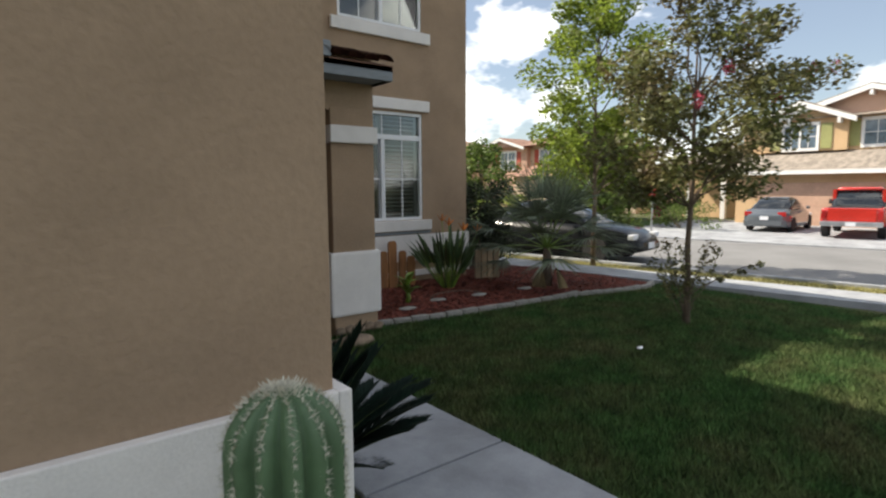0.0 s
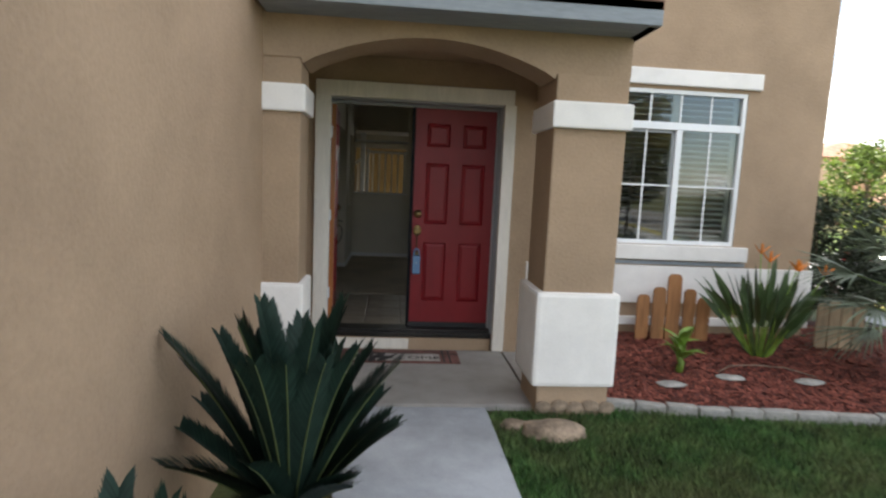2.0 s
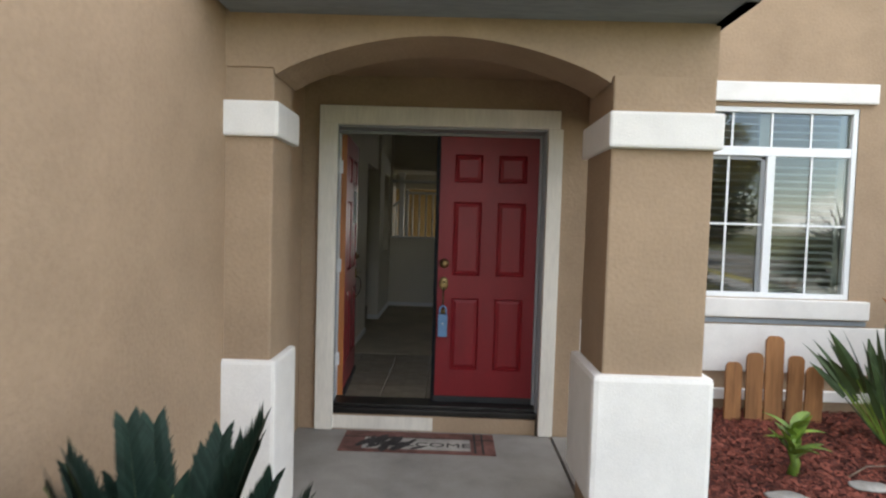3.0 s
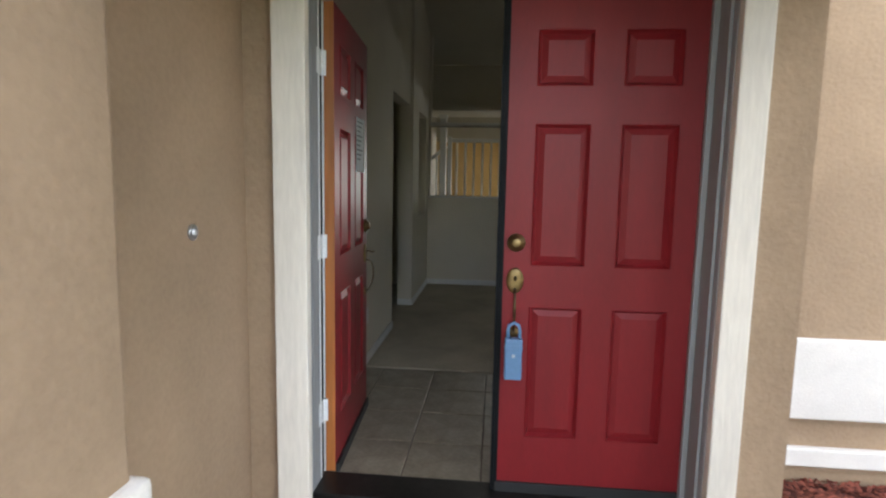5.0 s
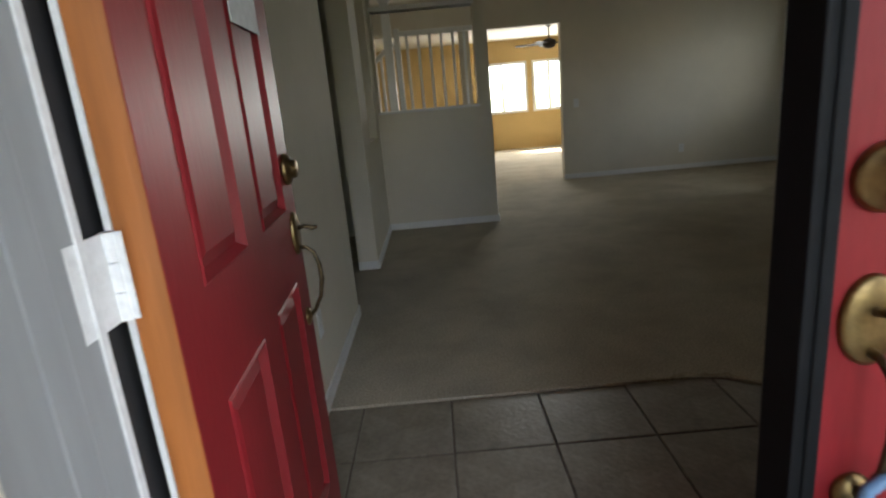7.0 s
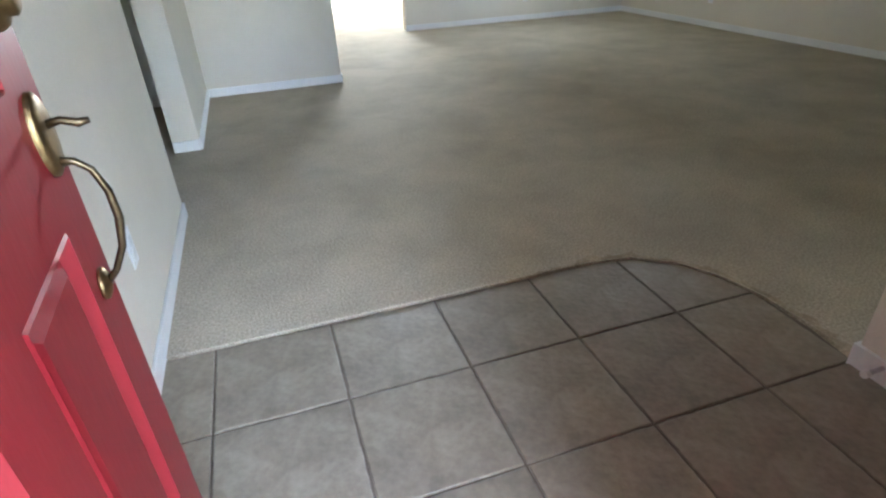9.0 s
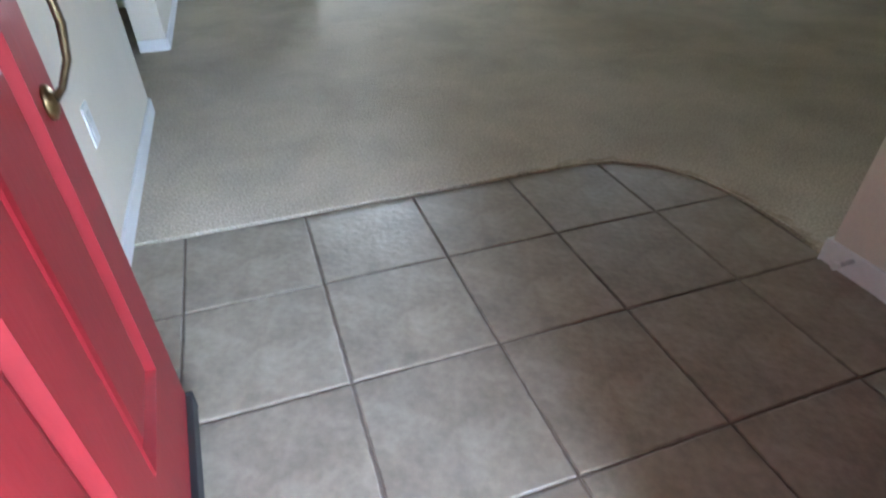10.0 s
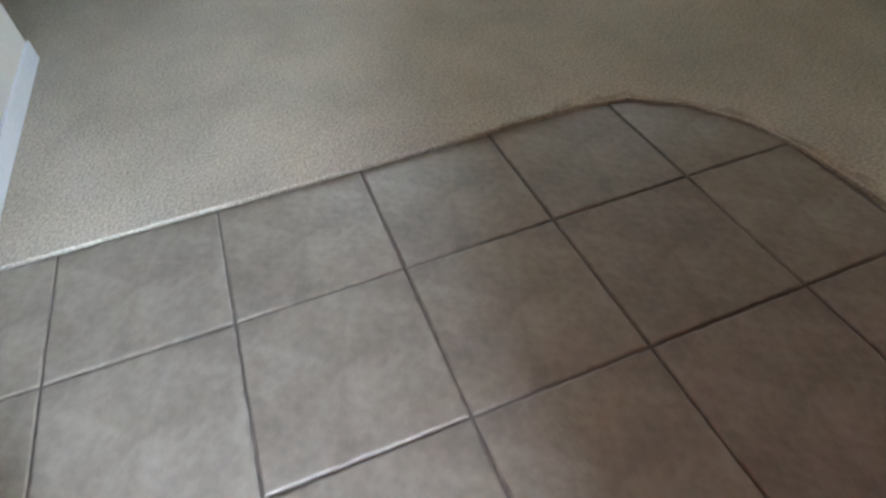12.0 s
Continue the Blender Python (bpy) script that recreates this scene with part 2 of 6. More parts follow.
M["mat_dark"] = material("doormat_dark_print", (0.035, 0.03, 0.03), 0.95, bump=1.0, scale=160, vary=0.3, coarse=7, fine=0.2)
M["mat_pale"] = material("doormat_pale_band", (0.38, 0.36, 0.33), 0.95, bump=1.0, scale=160, vary=0.2, coarse=6, fine=0.2)
M["car_black"] = material("black_car_paint", (0.008, 0.009, 0.010), 0.2, scale=20, vary=0.1, coat=0.1, spec=0.2)
M["car_grey"] = material("grey_car_paint", (0.13, 0.15, 0.17), 0.22, metal=0.4, scale=20, vary=0.05, coat=1.0)
M["car_red"] = material("red_truck_paint", (0.50, 0.028, 0.018), 0.25, scale=20, vary=0.05, coat=1.0)
M["car_glass"] = material("dark_car_glass", (0.02, 0.025, 0.03), 0.06, scale=10, vary=0.1, spec=0.8)
M["tyre"] = material("tyre_rubber", (0.02, 0.02, 0.02), 0.85, scale=60, vary=0.2)
M["rim"] = material("alloy_rim", (0.62, 0.63, 0.65), 0.3, metal=0.9, scale=30, vary=0.1)
M["tail"] = material("red_tail_lamp", (0.35, 0.015, 0.015), 0.25, scale=30, vary=0.1)
M["plate"] = material("white_number_plate", (0.72, 0.74, 0.78), 0.5, scale=30, vary=0.05)
M["house_tan"] = material("peach_house_stucco", (0.58, 0.40, 0.23), 0.9, scale=30, vary=0.07, coarse=0.6, bump=0.3)
M["house_pink"] = material("rose_house_stucco", (0.60, 0.38, 0.28), 0.9, scale=30, vary=0.08, coarse=0.6)
M["house_cream"] = material("cream_house_stucco", (0.56, 0.44, 0.32), 0.9, scale=30, vary=0.06, coarse=0.6)
M["shingle"] = material("grey_brown_roof_tile", (0.30, 0.26, 0.22), 0.9, scale=12, vary=0.2, coarse=1.5, fine=0.2, bump=1.0, stretch=(1, 3, 3))
M["shingle_red"] = material("red_brown_roof_tile", (0.30, 0.17, 0.12), 0.9, scale=12, vary=0.2, coarse=1.5, fine=0.2, bump=1.0)
M["garage_door"] = material("salmon_garage_door", (0.50, 0.32, 0.23), 0.7, scale=10, vary=0.06)
M["shutter_green"] = material("olive_shutter_paint", (0.30, 0.31, 0.12), 0.7, scale=20, vary=0.1)
M["shutter_red"] = material("brick_red_shutter_paint", (0.42, 0.08, 0.05), 0.7, scale=20, vary=0.1)
M["far_glass"] = material("blue_grey_window", (0.10, 0.15, 0.20), 0.08, scale=3, vary=0.3, spec=0.9)
M["sign_red"] = material("red_sign", (0.5, 0.02, 0.03), 0.5, scale=10, vary=0.05)


# ---- building helpers ----
def part(name, bm, mat, parent=None, label="", smooth=False):
    """Links a bmesh as one mesh object under a thing or a part."""
    me = bpy.data.meshes.new(name)
    bm.to_mesh(me)
    bm.free()
    me.materials.append(M[mat])
    if smooth:
        me.shade_smooth()
    ob = new(name, me)
    if parent:
        ob.parent = parent
    if label:
        ob["label"] = label
    return ob


def raw(name, verts, faces, mat, parent=None, label=""):
    me = bpy.data.meshes.new(name)
    me.from_pydata(verts, [], faces)
    me.materials.append(M[mat])
    ob = new(name, me)
    if parent:
        ob.parent = parent
    if label:
        ob["label"] = label
    return ob


def thing(name, loc=(0, 0, 0), rz=0, label="", category="", group=""):
    e = new(name)
    e.empty_display_size = 0.1
    e.matrix_basis = pose(*loc, 0, 0, rz)
    return tagged(e, label, category, group)


def box(bm, x0, x1, y0, y1, z0, z1, bevel=0.0, seg=2):
    """A box between two corners, with rounded edges when bevel is given."""
    r = bmesh.ops.create_cube(bm, size=1.0, matrix=Matrix.Translation(((x0 + x1) / 2, (y0 + y1) / 2, (z0 + z1) / 2)) @ Matrix.Diagonal((abs(x1 - x0), abs(y1 - y0), abs(z1 - z0), 1)))
    if bevel:
        edges = list({e for v in r["verts"] for e in v.link_edges})
        bmesh.ops.bevel(bm, geom=edges, offset=bevel, segments=seg, affect="EDGES", profile=0.6)
    return bm


def boxes(*rows, bevel=0.0):
    bm = bmesh.new()
    for r in rows:
        box(bm, *r, bevel=bevel)
    return bm


def cyl(bm, p, q, r0, r1=None, n=16, caps=True):
    """A tapered rod from p to q."""
    p, q = Vector(p), Vector(q)
    d = q - p
    m = Matrix.Translation((p + q) / 2) @ d.to_track_quat("Z", "Y").to_matrix().to_4x4()
    bmesh.ops.create_cone(bm, cap_ends=caps, segments=n, radius1=r0, radius2=r0 if r1 is None else r1, depth=d.length, matrix=m)
    return bm


def tube(bm, pts, radii, n=8):
    """A bent rod through points."""
    rings, q = [], None
    for i, p in enumerate(pts):
        a = Vector(pts[max(i - 1, 0)])
        b = Vector(pts[min(i + 1, len(pts) - 1)])
        d = (b - a).normalized()
        q = d.to_track_quat("Z", "Y") if q is None else (q @ Vector((0, 0, 1))).rotation_difference(d) @ q
        r = radii[i] if hasattr(radii, "__len__") else radii
        rings.append([bm.verts.new(Vector(p) + q @ Vector((r * math.cos(2 * math.pi * k / n), r * math.sin(2 * math.pi * k / n), 0))) for k in range(n)])
    for u, v in zip(rings, rings[1:]):
        for k in range(n):
            bm.faces.new((u[k], u[(k + 1) % n], v[(k + 1) % n], v[k]))
    bm.faces.new(rings[0][::-1])
    bm.faces.new(rings[-1])
    return bm


def lathe(bm, profile, centre, axis="Z", n=20):
    """A turned solid: profile rows of (radius, height) about an axis through centre."""
    turn = {"Z": Matrix(), "Y": pose(0, 0, 0, 90, 0, 0), "X": pose(0, 0, 0, 0, 90, 0)}[axis]
    rings = []
    for r, h in profile:
        rings.append([bm.verts.new(Vector(centre) + (turn @ Vector((r * math.cos(2 * math.pi * k / n), r * math.sin(2 * math.pi * k / n), h)))) for k in range(n)])
    for u, v in zip(rings, rings[1:]):
        for k in range(n):
            bm.faces.new((u[k], u[(k + 1) % n], v[(k + 1) % n], v[k]))
    bm.faces.new(rings[0][::-1])
    bm.faces.new(rings[-1])
    return bm


def wall_with_holes(axis, d0, d1, a0, a1, z0, z1, holes=()):
    """A wall d0..d1 thick, from a0 to a1 along the other axis; holes: (a, b, low, high)."""
    bm = bmesh.new()
    cuts = sorted({a0, a1, *[v for h in holes for v in h[:2]]})
    for p, q in zip(cuts, cuts[1:]):
        spans, low = [], z0
        for h in sorted([h for h in holes if h[0] <= p + 1e-6 and h[1] >= q - 1e-6], key=lambda h: h[2]):
            if h[2] > low:
                spans.append((low, h[2]))
            low = h[3]
        if low < z1:
            spans.append((low, z1))
        for s, e in spans:
            if axis == "y":
                box(bm, p, q, d0, d1, s, e)
            else:
                box(bm, d0, d1, p, q, s, e)
    return bm


def structure(name, bm, mat, label=""):
    ob = part(name, bm, mat)
    return tagged(ob, label, "", "", "structure")


def prism(bm, outline, z0, z1):
    """A flat plate from an outline of (x, y)."""
    lo = [bm.verts.new((x, y, z0)) for x, y in outline]
    hi = [bm.verts.new((x, y, z1)) for x, y in outline]
    n = len(outline)
    bm.faces.new(hi)
    bm.faces.new(lo[::-1])
    for k in range(n):
        bm.faces.new((lo[k], lo[(k + 1) % n], hi[(k + 1) % n], hi[k]))
    bmesh.ops.recalc_face_normals(bm, faces=bm.faces)
    return bm


def slab_xz(bm, outline, y0, y1):
    """A flat plate from an outline of (x, z), between y0 and y1."""
    a = [bm.verts.new((x, y0, z)) for x, z in outline]
    b = [bm.verts.new((x, y1, z)) for x, z in outline]
    n = len(outline)
    bm.faces.new(a)
    bm.faces.new(b[::-1])
    for k in range(n):
        bm.faces.new((a[k], a[(k + 1) % n], b[(k + 1) % n], b[k]))
    bmesh.ops.recalc_face_normals(bm, faces=bm.faces)
    return bm


rng = np.random.default_rng(7)

# ---- ground ----
G = -0.17                      # lawn, path and porch level; the entry floor is 0


def ground_height(x, y):
    return G - 0.23 * min(1, max(0, (x - 4.5) / 4.0))


bm = bmesh.new()
cols = [-400, -120, -40, -12, -6, -3, 0, 2, 4, 5, 6, 7, 8, 9, 12, 20, 40, 120, 400]
rows_y = [-400, -120, -40, -20, -12, -8, -6, -4, -2, 0, 3, 8, 16, 40, 120, 400]
grid = [[bm.verts.new((x, y, ground_height(x, y) - 0.03)) for x in cols] for y in rows_y]
for j in range(len(rows_y) - 1):
    for i in range(len(cols) - 1):
        bm.faces.new((grid[j][i], grid[j][i + 1], grid[j + 1][i + 1], grid[j + 1][i]))
structure("ground", bm, "soil", "dark soil under patchy green lawn")

# the street runs along a line turned a little from the house
STREET = pose(7.15, -0.9, 0, 0, 0, 9.5)


def street_piece(name, mat, n0, n1, u0, u1, z0, z1, label):
    ob = structure(name, boxes((n0, n1, u0, u1, z0, z1)), mat, label)
    ob.matrix_basis = STREET
    return ob


street_piece("pavement", "concrete", 0.0, 0.95, -40, 40, -0.45, -0.285, "pale concrete pavement along the verge")
street_piece("kerb", "concrete", 2.0, 2.15, -40, 40, -0.6, -0.32, "pale concrete kerb beside the street")
street_piece("road", "asphalt", 2.15, 9.6, -60, 60, -0.6, -0.425, "sunlit pale grey asphalt street")
street_piece("kerb_2", "concrete", 9.6, 9.85, -60, 60, -0.6, -0.38, "far kerb across the street")
street_piece("driveway", "concrete", 9.85, 21.5, -4.8, 5.6, -0.6, -0.39, "pale concrete driveway across the street")

# concrete path and porch slab
EDGE_X = 0.55
structure("path", boxes((-0.42, EDGE_X, -2.955, -1.52, G - 0.15, G), (-0.42, EDGE_X, -4.40, -2.975, G - 0.15, G), (-0.42, EDGE_X, -5.85, -4.42, G - 0.15, G), (-0.42, EDGE_X, -9.6, -5.87, G - 0.15, G), bevel=0.008), "concrete", "grey concrete garden path with saw-cut joints")
structure("porch_floor", boxes((-1.075, 0.905, -1.5, -0.20, G - 0.15, G + 0.012), (0.925, 1.40, -1.28, -0.20, G - 0.15, G + 0.008), (-0.42, EDGE_X + 0.36, -1.512, -1.49, G - 0.15, G + 0.004), bevel=0.006), "porch", "worn grey porch slab before the front door")

# planting bed outline
BED = [(1.45, -1.46), (2.1, -1.60), (2.8, -1.68), (3.4, -1.73), (4.1, -1.78), (4.9, -1.80), (5.7, -1.82), (6.45, -1.78), (7.0, -1.55), (7.1, -0.6), (6.95, 0.6), (6.8, 1.6), (4.7, 1.6), (4.7, 0.58), (1.11, 0.58), (1.11, -0.2), (1.42, -0.2), (1.42, -1.3)]


def inside(poly, x, y):
    c = False
    for (x0, y0), (x1, y1) in zip(poly, poly[1:] + poly[:1]):
        if (y0 > y) != (y1 > y) and x < (x1 - x0) * (y - y0) / (y1 - y0) + x0:
            c = not c
    return c


bm = bmesh.new()
verts = [bm.verts.new((x, y, ground_height(x, y) + 0.012)) for x, y in BED]
bmesh.ops.triangulate(bm, faces=[bm.faces.new(verts)])
structure("mulch_bed", bm, "mulch_bed", "planting bed of dark red mulch")


def scatter_quads(name, pts, size, lift, mat, label, tilt=0.5):
    """Loose flat chips lying at random turns."""
    n = len(pts)
    a = rng.uniform(0, 2 * np.pi, n)
    ln = rng.uniform(0.6, 1.4, n) * size
    wd = ln * rng.uniform(0.25, 0.5, n)
    u = np.stack([np.cos(a), np.sin(a), rng.uniform(-tilt, tilt, n)], 1) * ln[:, None] / 2
    v = np.stack([-np.sin(a), np.cos(a), rng.uniform(-tilt, tilt, n)], 1) * wd[:, None] / 2
    p = pts + np.array([0, 0, lift])
    vs = np.concatenate([p - u - v, p + u - v, p + u + v, p - u + v])
    fs = [(i, i + n, i + 2 * n, i + 3 * n) for i in range(n)]
    return tagged(raw(name, vs.tolist(), fs, mat), label, "ground cover", "", "stuff")


pts = []
while len(pts) < 26000:
    x, y = rng.uniform(1.1, 7.1), rng.uniform(-1.85, 1.2)
    if (x < 4.6 or rng.random() < 0.5) and inside(BED, x, y):
        pts.append((x, y, ground_height(x, y)))
scatter_quads("bark_mulch", np.array(pts), 0.034, 0.024, "mulch", "loose red-brown bark chips over the planting bed")


def blades(name, pts, height, mat, label):
    """Short grass: two leaning blades a point."""
    n = len(pts)
    a = rng.uniform(0, 2 * np.pi, n)
    h = height * rng.uniform(0.5, 1.25, n)
    w = 0.0045 + rng.uniform(0, 0.004, n)
    lean = rng.uniform(0.1, 0.9, n) * h
    b = rng.uniform(0, 2 * np.pi, n)
    side = np.stack([np.cos(a) * w, np.sin(a) * w, np.zeros(n)], 1)
    tip = np.stack([np.cos(b) * lean, np.sin(b) * lean, h], 1)
    vs = np.concatenate([pts - side, pts + side, pts + tip])
    fs = [(i, i + n, i + 2 * n) for i in range(n)]
    return tagged(raw(name, vs.tolist(), fs, mat), label, "grass", "", "stuff")


def lawn_points(count, x0, x1, y0, y1, keep):
    x, y = rng.uniform(x0, x1, count), rng.uniform(y0, y1, count)
    z = G - 0.23 * np.clip((x - 4.5) / 4.0, 0, 1) - 0.028
    ok = np.array([keep(a, b) for a, b in zip(x, y)])
    return np.stack([x, y, z], 1)[ok]


BED_LINE = BED[:9]


def bed_edge(x):
    return float(np.interp(x, [p[0] for p in BED_LINE], [p[1] for p in BED_LINE])) - 0.05


on_lawn = lambda x, y: x > EDGE_X + 0.01 and (y < bed_edge(x) if x > 1.45 else y < -1.60)
blades("lawn_grass", np.concatenate([lawn_points(150000, EDGE_X, 4.2, -6.6, -1.5, on_lawn), lawn_points(90000, 4.2, 7.3, -8.5, -1.5, on_lawn), lawn_points(26000, 0.55, 7.6, -11, -6.6, on_lawn)]), 0.055, "grass", "short mown green lawn with dry patches")
to_street = STREET
vp = []
for k in range(30000):
    p = to_street @ Vector((rng.uniform(0.97, 1.98), rng.uniform(-9, 12), 0))
    vp.append((p.x, p.y, -0.40))
verge = structure("verge", boxes((0.95, 2.0, -40, 40, -0.5, -0.375)), "dry_grass", "dry yellow-green verge along the kerb")
verge.matrix_basis = STREET
blades("verge_grass", np.array(vp) + np.array([0, 0, 0.02]), 0.05, "dry_grass", "dry yellowing verge grass")
fl = structure("far_lawn", boxes((9.85, 21.0, 5.6, 26, -0.5, -0.375)), "grass", "bright green lawn across the street")
fl.matrix_basis = STREET

# ---- house shell ----
WY = 0.60                      # window wall, outer face
GX = -1.075                     # garage side wall
GY = -5.38                     # garage front
RX = 4.60                      # right corner of the house
TOP = 5.55

WIN = (2.19, 3.66, 0.85, 2.53)
UWIN = (2.19, 3.66, 3.80, 5.05)
structure("wall_front", wall_with_holes("y", WY, WY + 0.18, 1.0, RX, G - 0.2, TOP, [WIN, UWIN]), "stucco", "tan stucco front wall with windows")
structure("wall_door", wall_with_holes("y", -0.20, 0.05, -1.075, 1.11, G - 0.2, 3.2, [(-0.81, 0.835, G - 0.05, 2.145)]), "stucco", "tan stucco wall round the front door")
structure("wall_return", boxes((1.0, 1.11, 0.05, WY, G - 0.2, 3.2)), "stucco", "short tan stucco return wall beside the porch")
structure("wall_upper", boxes((-1.02, 1.0, 0.05, 0.23, 3.2, TOP)), "stucco", "tan stucco upper wall over the porch")
structure("wall_garage_side", prism(bmesh.new(), [(GX - 0.2, GY), (GX, GY), (-1.012, -1.6), (-1.012, 0.05), (GX - 0.2, 0.05)], G - 0.2, 6.1), "stucco", "tan stucco side wall along the garden path")
structure("wall_garage_front", boxes((-7.5, GX - 0.2, GY, GY + 0.2, G - 0.2, 6.1)), "stucco", "tan stucco garage corner wall")
structure("wall_right", boxes((RX - 0.18, RX, WY + 0.18, 1.35, G - 0.2, TOP), (RX - 0.18, 4.80, 1.35, 1.5, G - 0.2, TOP)), "stucco", "tan stucco side wall of the house")
structure("roof", boxes((-8.0, -0.57, GY - 0.4, 16.5, 6.1, 6.28), (-0.57, RX + 0.2, 0.2, 16.5, TOP, TOP + 0.18)), "shingle", "tiled roof over the house")
# white base courses
structure("base_course", boxes((GX + 0.002, GX + 0.042, GY - 0.035, -4.74, G - 0.1, 0.82), (-7.5, GX + 0.002, GY - 0.035, GY, G - 0.1, 0.82), bevel=0.006), "stucco_white", "white stucco base course of the garage walls")
structure("base_course_2", boxes((1.11, RX + 0.03, WY - 0.04, WY, 0.19, 0.61), (1.11, RX + 0.03, WY - 0.05, WY, -0.06, 0.035), bevel=0.01), "stucco_white", "white stucco base course under the window")

# porch columns, arch and roof
col = thing("porch_column", (1.14, -1.36, G), label="tan stucco porch column with white base and band", category="column")
part("shaft", boxes((-0.25, 0.25, -0.25, 0.23, 0.5, 2.35), bevel=0.012), "stucco", col)
part("base", boxes((-0.30, 0.30, -0.285, 0.27, 0.20, 0.875), bevel=0.03), "stucco_white", col, "white stucco column base")
part("band", boxes((-0.275, 0.275, -0.30, 0.27, 1.99, 2.165), bevel=0.015), "stucco_white", col, "white stucco capital band")
part("footing", boxes((-0.25, 0.27, -0.25, 0.22, -0.08, 0.23), bevel=0.02), "stucco", col, "tan footing")
for k in range(5):
    bm = bmesh.new()
    bmesh.ops.create_icosphere(bm, subdivisions=2, radius=0.06)
    for v in bm.verts:
        v.co = Vector((v.co.x * 1.1, v.co.y * 0.4, v.co.z * 0.8)) * (1 + 0.18 * noise.noise(v.co * 18 + Vector((k, 0, 0))))
    st = part("stone", bm, "rock", col)
    st.location = (-0.2 + 0.115 * k, -0.262, 0.045 + 0.012 * (k % 2))
pil = thing("porch_pilaster", (-0.89, -1.43, G), label="tan stucco pilaster with white base and band beside the porch", category="column")
part("shaft", boxes((-0.14, 0.115, -0.17, 0.16, 0.1, 2.35), bevel=0.012), "stucco", pil)
part("base", boxes((-0.14, 0.15, -0.195, 0.185, 0.0, 0.885), bevel=0.02), "stucco_white", pil, "white stucco base")
part("band", boxes((-0.14, 0.148, -0.20, 0.19, 2.0, 2.175), bevel=0.015), "stucco_white", pil, "white stucco band")

outline = [(-1.075, 2.17), (-0.775, 2.17)]
for k in range(25):
    u = k / 24
    outline.append((-0.765 + 1.64 * u, 2.135 + 0.205 * math.sin(math.pi * u) ** 0.8 if 0 < u < 1 else 2.135))
outline += [(0.885, 2.17), (1.39, 2.17), (1.39, 2.75), (-1.075, 2.75)]
bm = bmesh.new()
slab_xz(bm, outline, -1.61, -1.26)
bmesh.ops.triangulate(bm, faces=[f for f in bm.faces if len(f.verts) > 4])
structure("porch_arch", bm, "stucco", "tan stucco segmental arch over the porch")
structure("porch_side_beam", boxes((1.11, 1.38, -1.26, 0.60, 2.19, 2.75)), "stucco", "tan stucco beam at the side of the porch")
structure("porch_ceiling", boxes((-1.075, 1.11, -1.26, -0.20, 2.50, 2.6)), "stucco", "tan stucco porch ceiling")
pr = thing("porch_roof", (0, -1.95, 2.42), label="small clay tile porch roof with blue-grey fascia boards", category="roof")
part("fascia", boxes((-0.99, 1.42, 0.0, 0.05, 0.0, 0.145), bevel=0.006), "fascia", pr)
part("fascia", boxes((-0.99, 0.72, -0.045, -0.002, 0.145, 0.285), bevel=0.006), "fascia", pr)
part("fascia", boxes((1.37, 1.42, 0.05, 0.75, 0.0, 0.145), (1.37, 1.42, 0.05, 2.54, 0.0, 0.145), bevel=0.0), "fascia", pr)
part("soffit", boxes((-0.99, 1.37, 0.05, 0.36, 0.01, 0.03)), "fascia", pr)
bm = bmesh.new()
slab = [(0.0, 0.15), (2.0, 0.72), (2.0, 0.66), (0.0, 0.09)]
a = [bm.verts.new((-0.99, y, z)) for y, z in slab]
b = [bm.verts.new((1.42, y, z)) for y, z in slab]
bm.faces.new(a)
bm.faces.new(b[::-1])
for k in range(4):
    bm.faces.new((a[k], a[(k + 1) % 4], b[(k + 1) % 4], b[k]))
bmesh.ops.recalc_face_normals(bm, faces=bm.faces)
part("roof_deck", bm, "clay", pr)
tile_bm = bmesh.new()
ang = math.atan2(0.57, 2.0)
for k in range(9):
    t0 = math.pi * k / 8
    for j, (yy, rad) in enumerate(((0.0, 0.085), (0.42, 0.075))):
        tile_bm.verts.new((-rad * math.cos(t0), yy * math.cos(ang), yy * math.sin(ang) + rad * 0.75 * math.sin(t0)))
tile_bm.verts.ensure_lookup_table()
for k in range(8):
    tile_bm.faces.new((tile_bm.verts[2 * k], tile_bm.verts[2 * k + 2], tile_bm.verts[2 * k + 3], tile_bm.verts[2 * k + 1]))
bmesh.ops.solidify(tile_bm, geom=list(tile_bm.faces), thickness=0.014)
first = part("roof_tile", tile_bm, "clay", pr, smooth=True)
first.location = (-0.9, -0.06, 0.16)
for r in range(5):
    for c in range(14):
        if r == c == 0:
            continue
        o = new("roof_tile", first.data)
        o.parent = pr
        o.location = (-0.9 + c * 0.17 + (0.01 if r % 2 else 0), -0.06 + r * 0.37 * math.cos(ang), 0.16 + r * 0.37 * math.sin(ang) + 0.004 * ((c * 7 + r * 3) % 4))

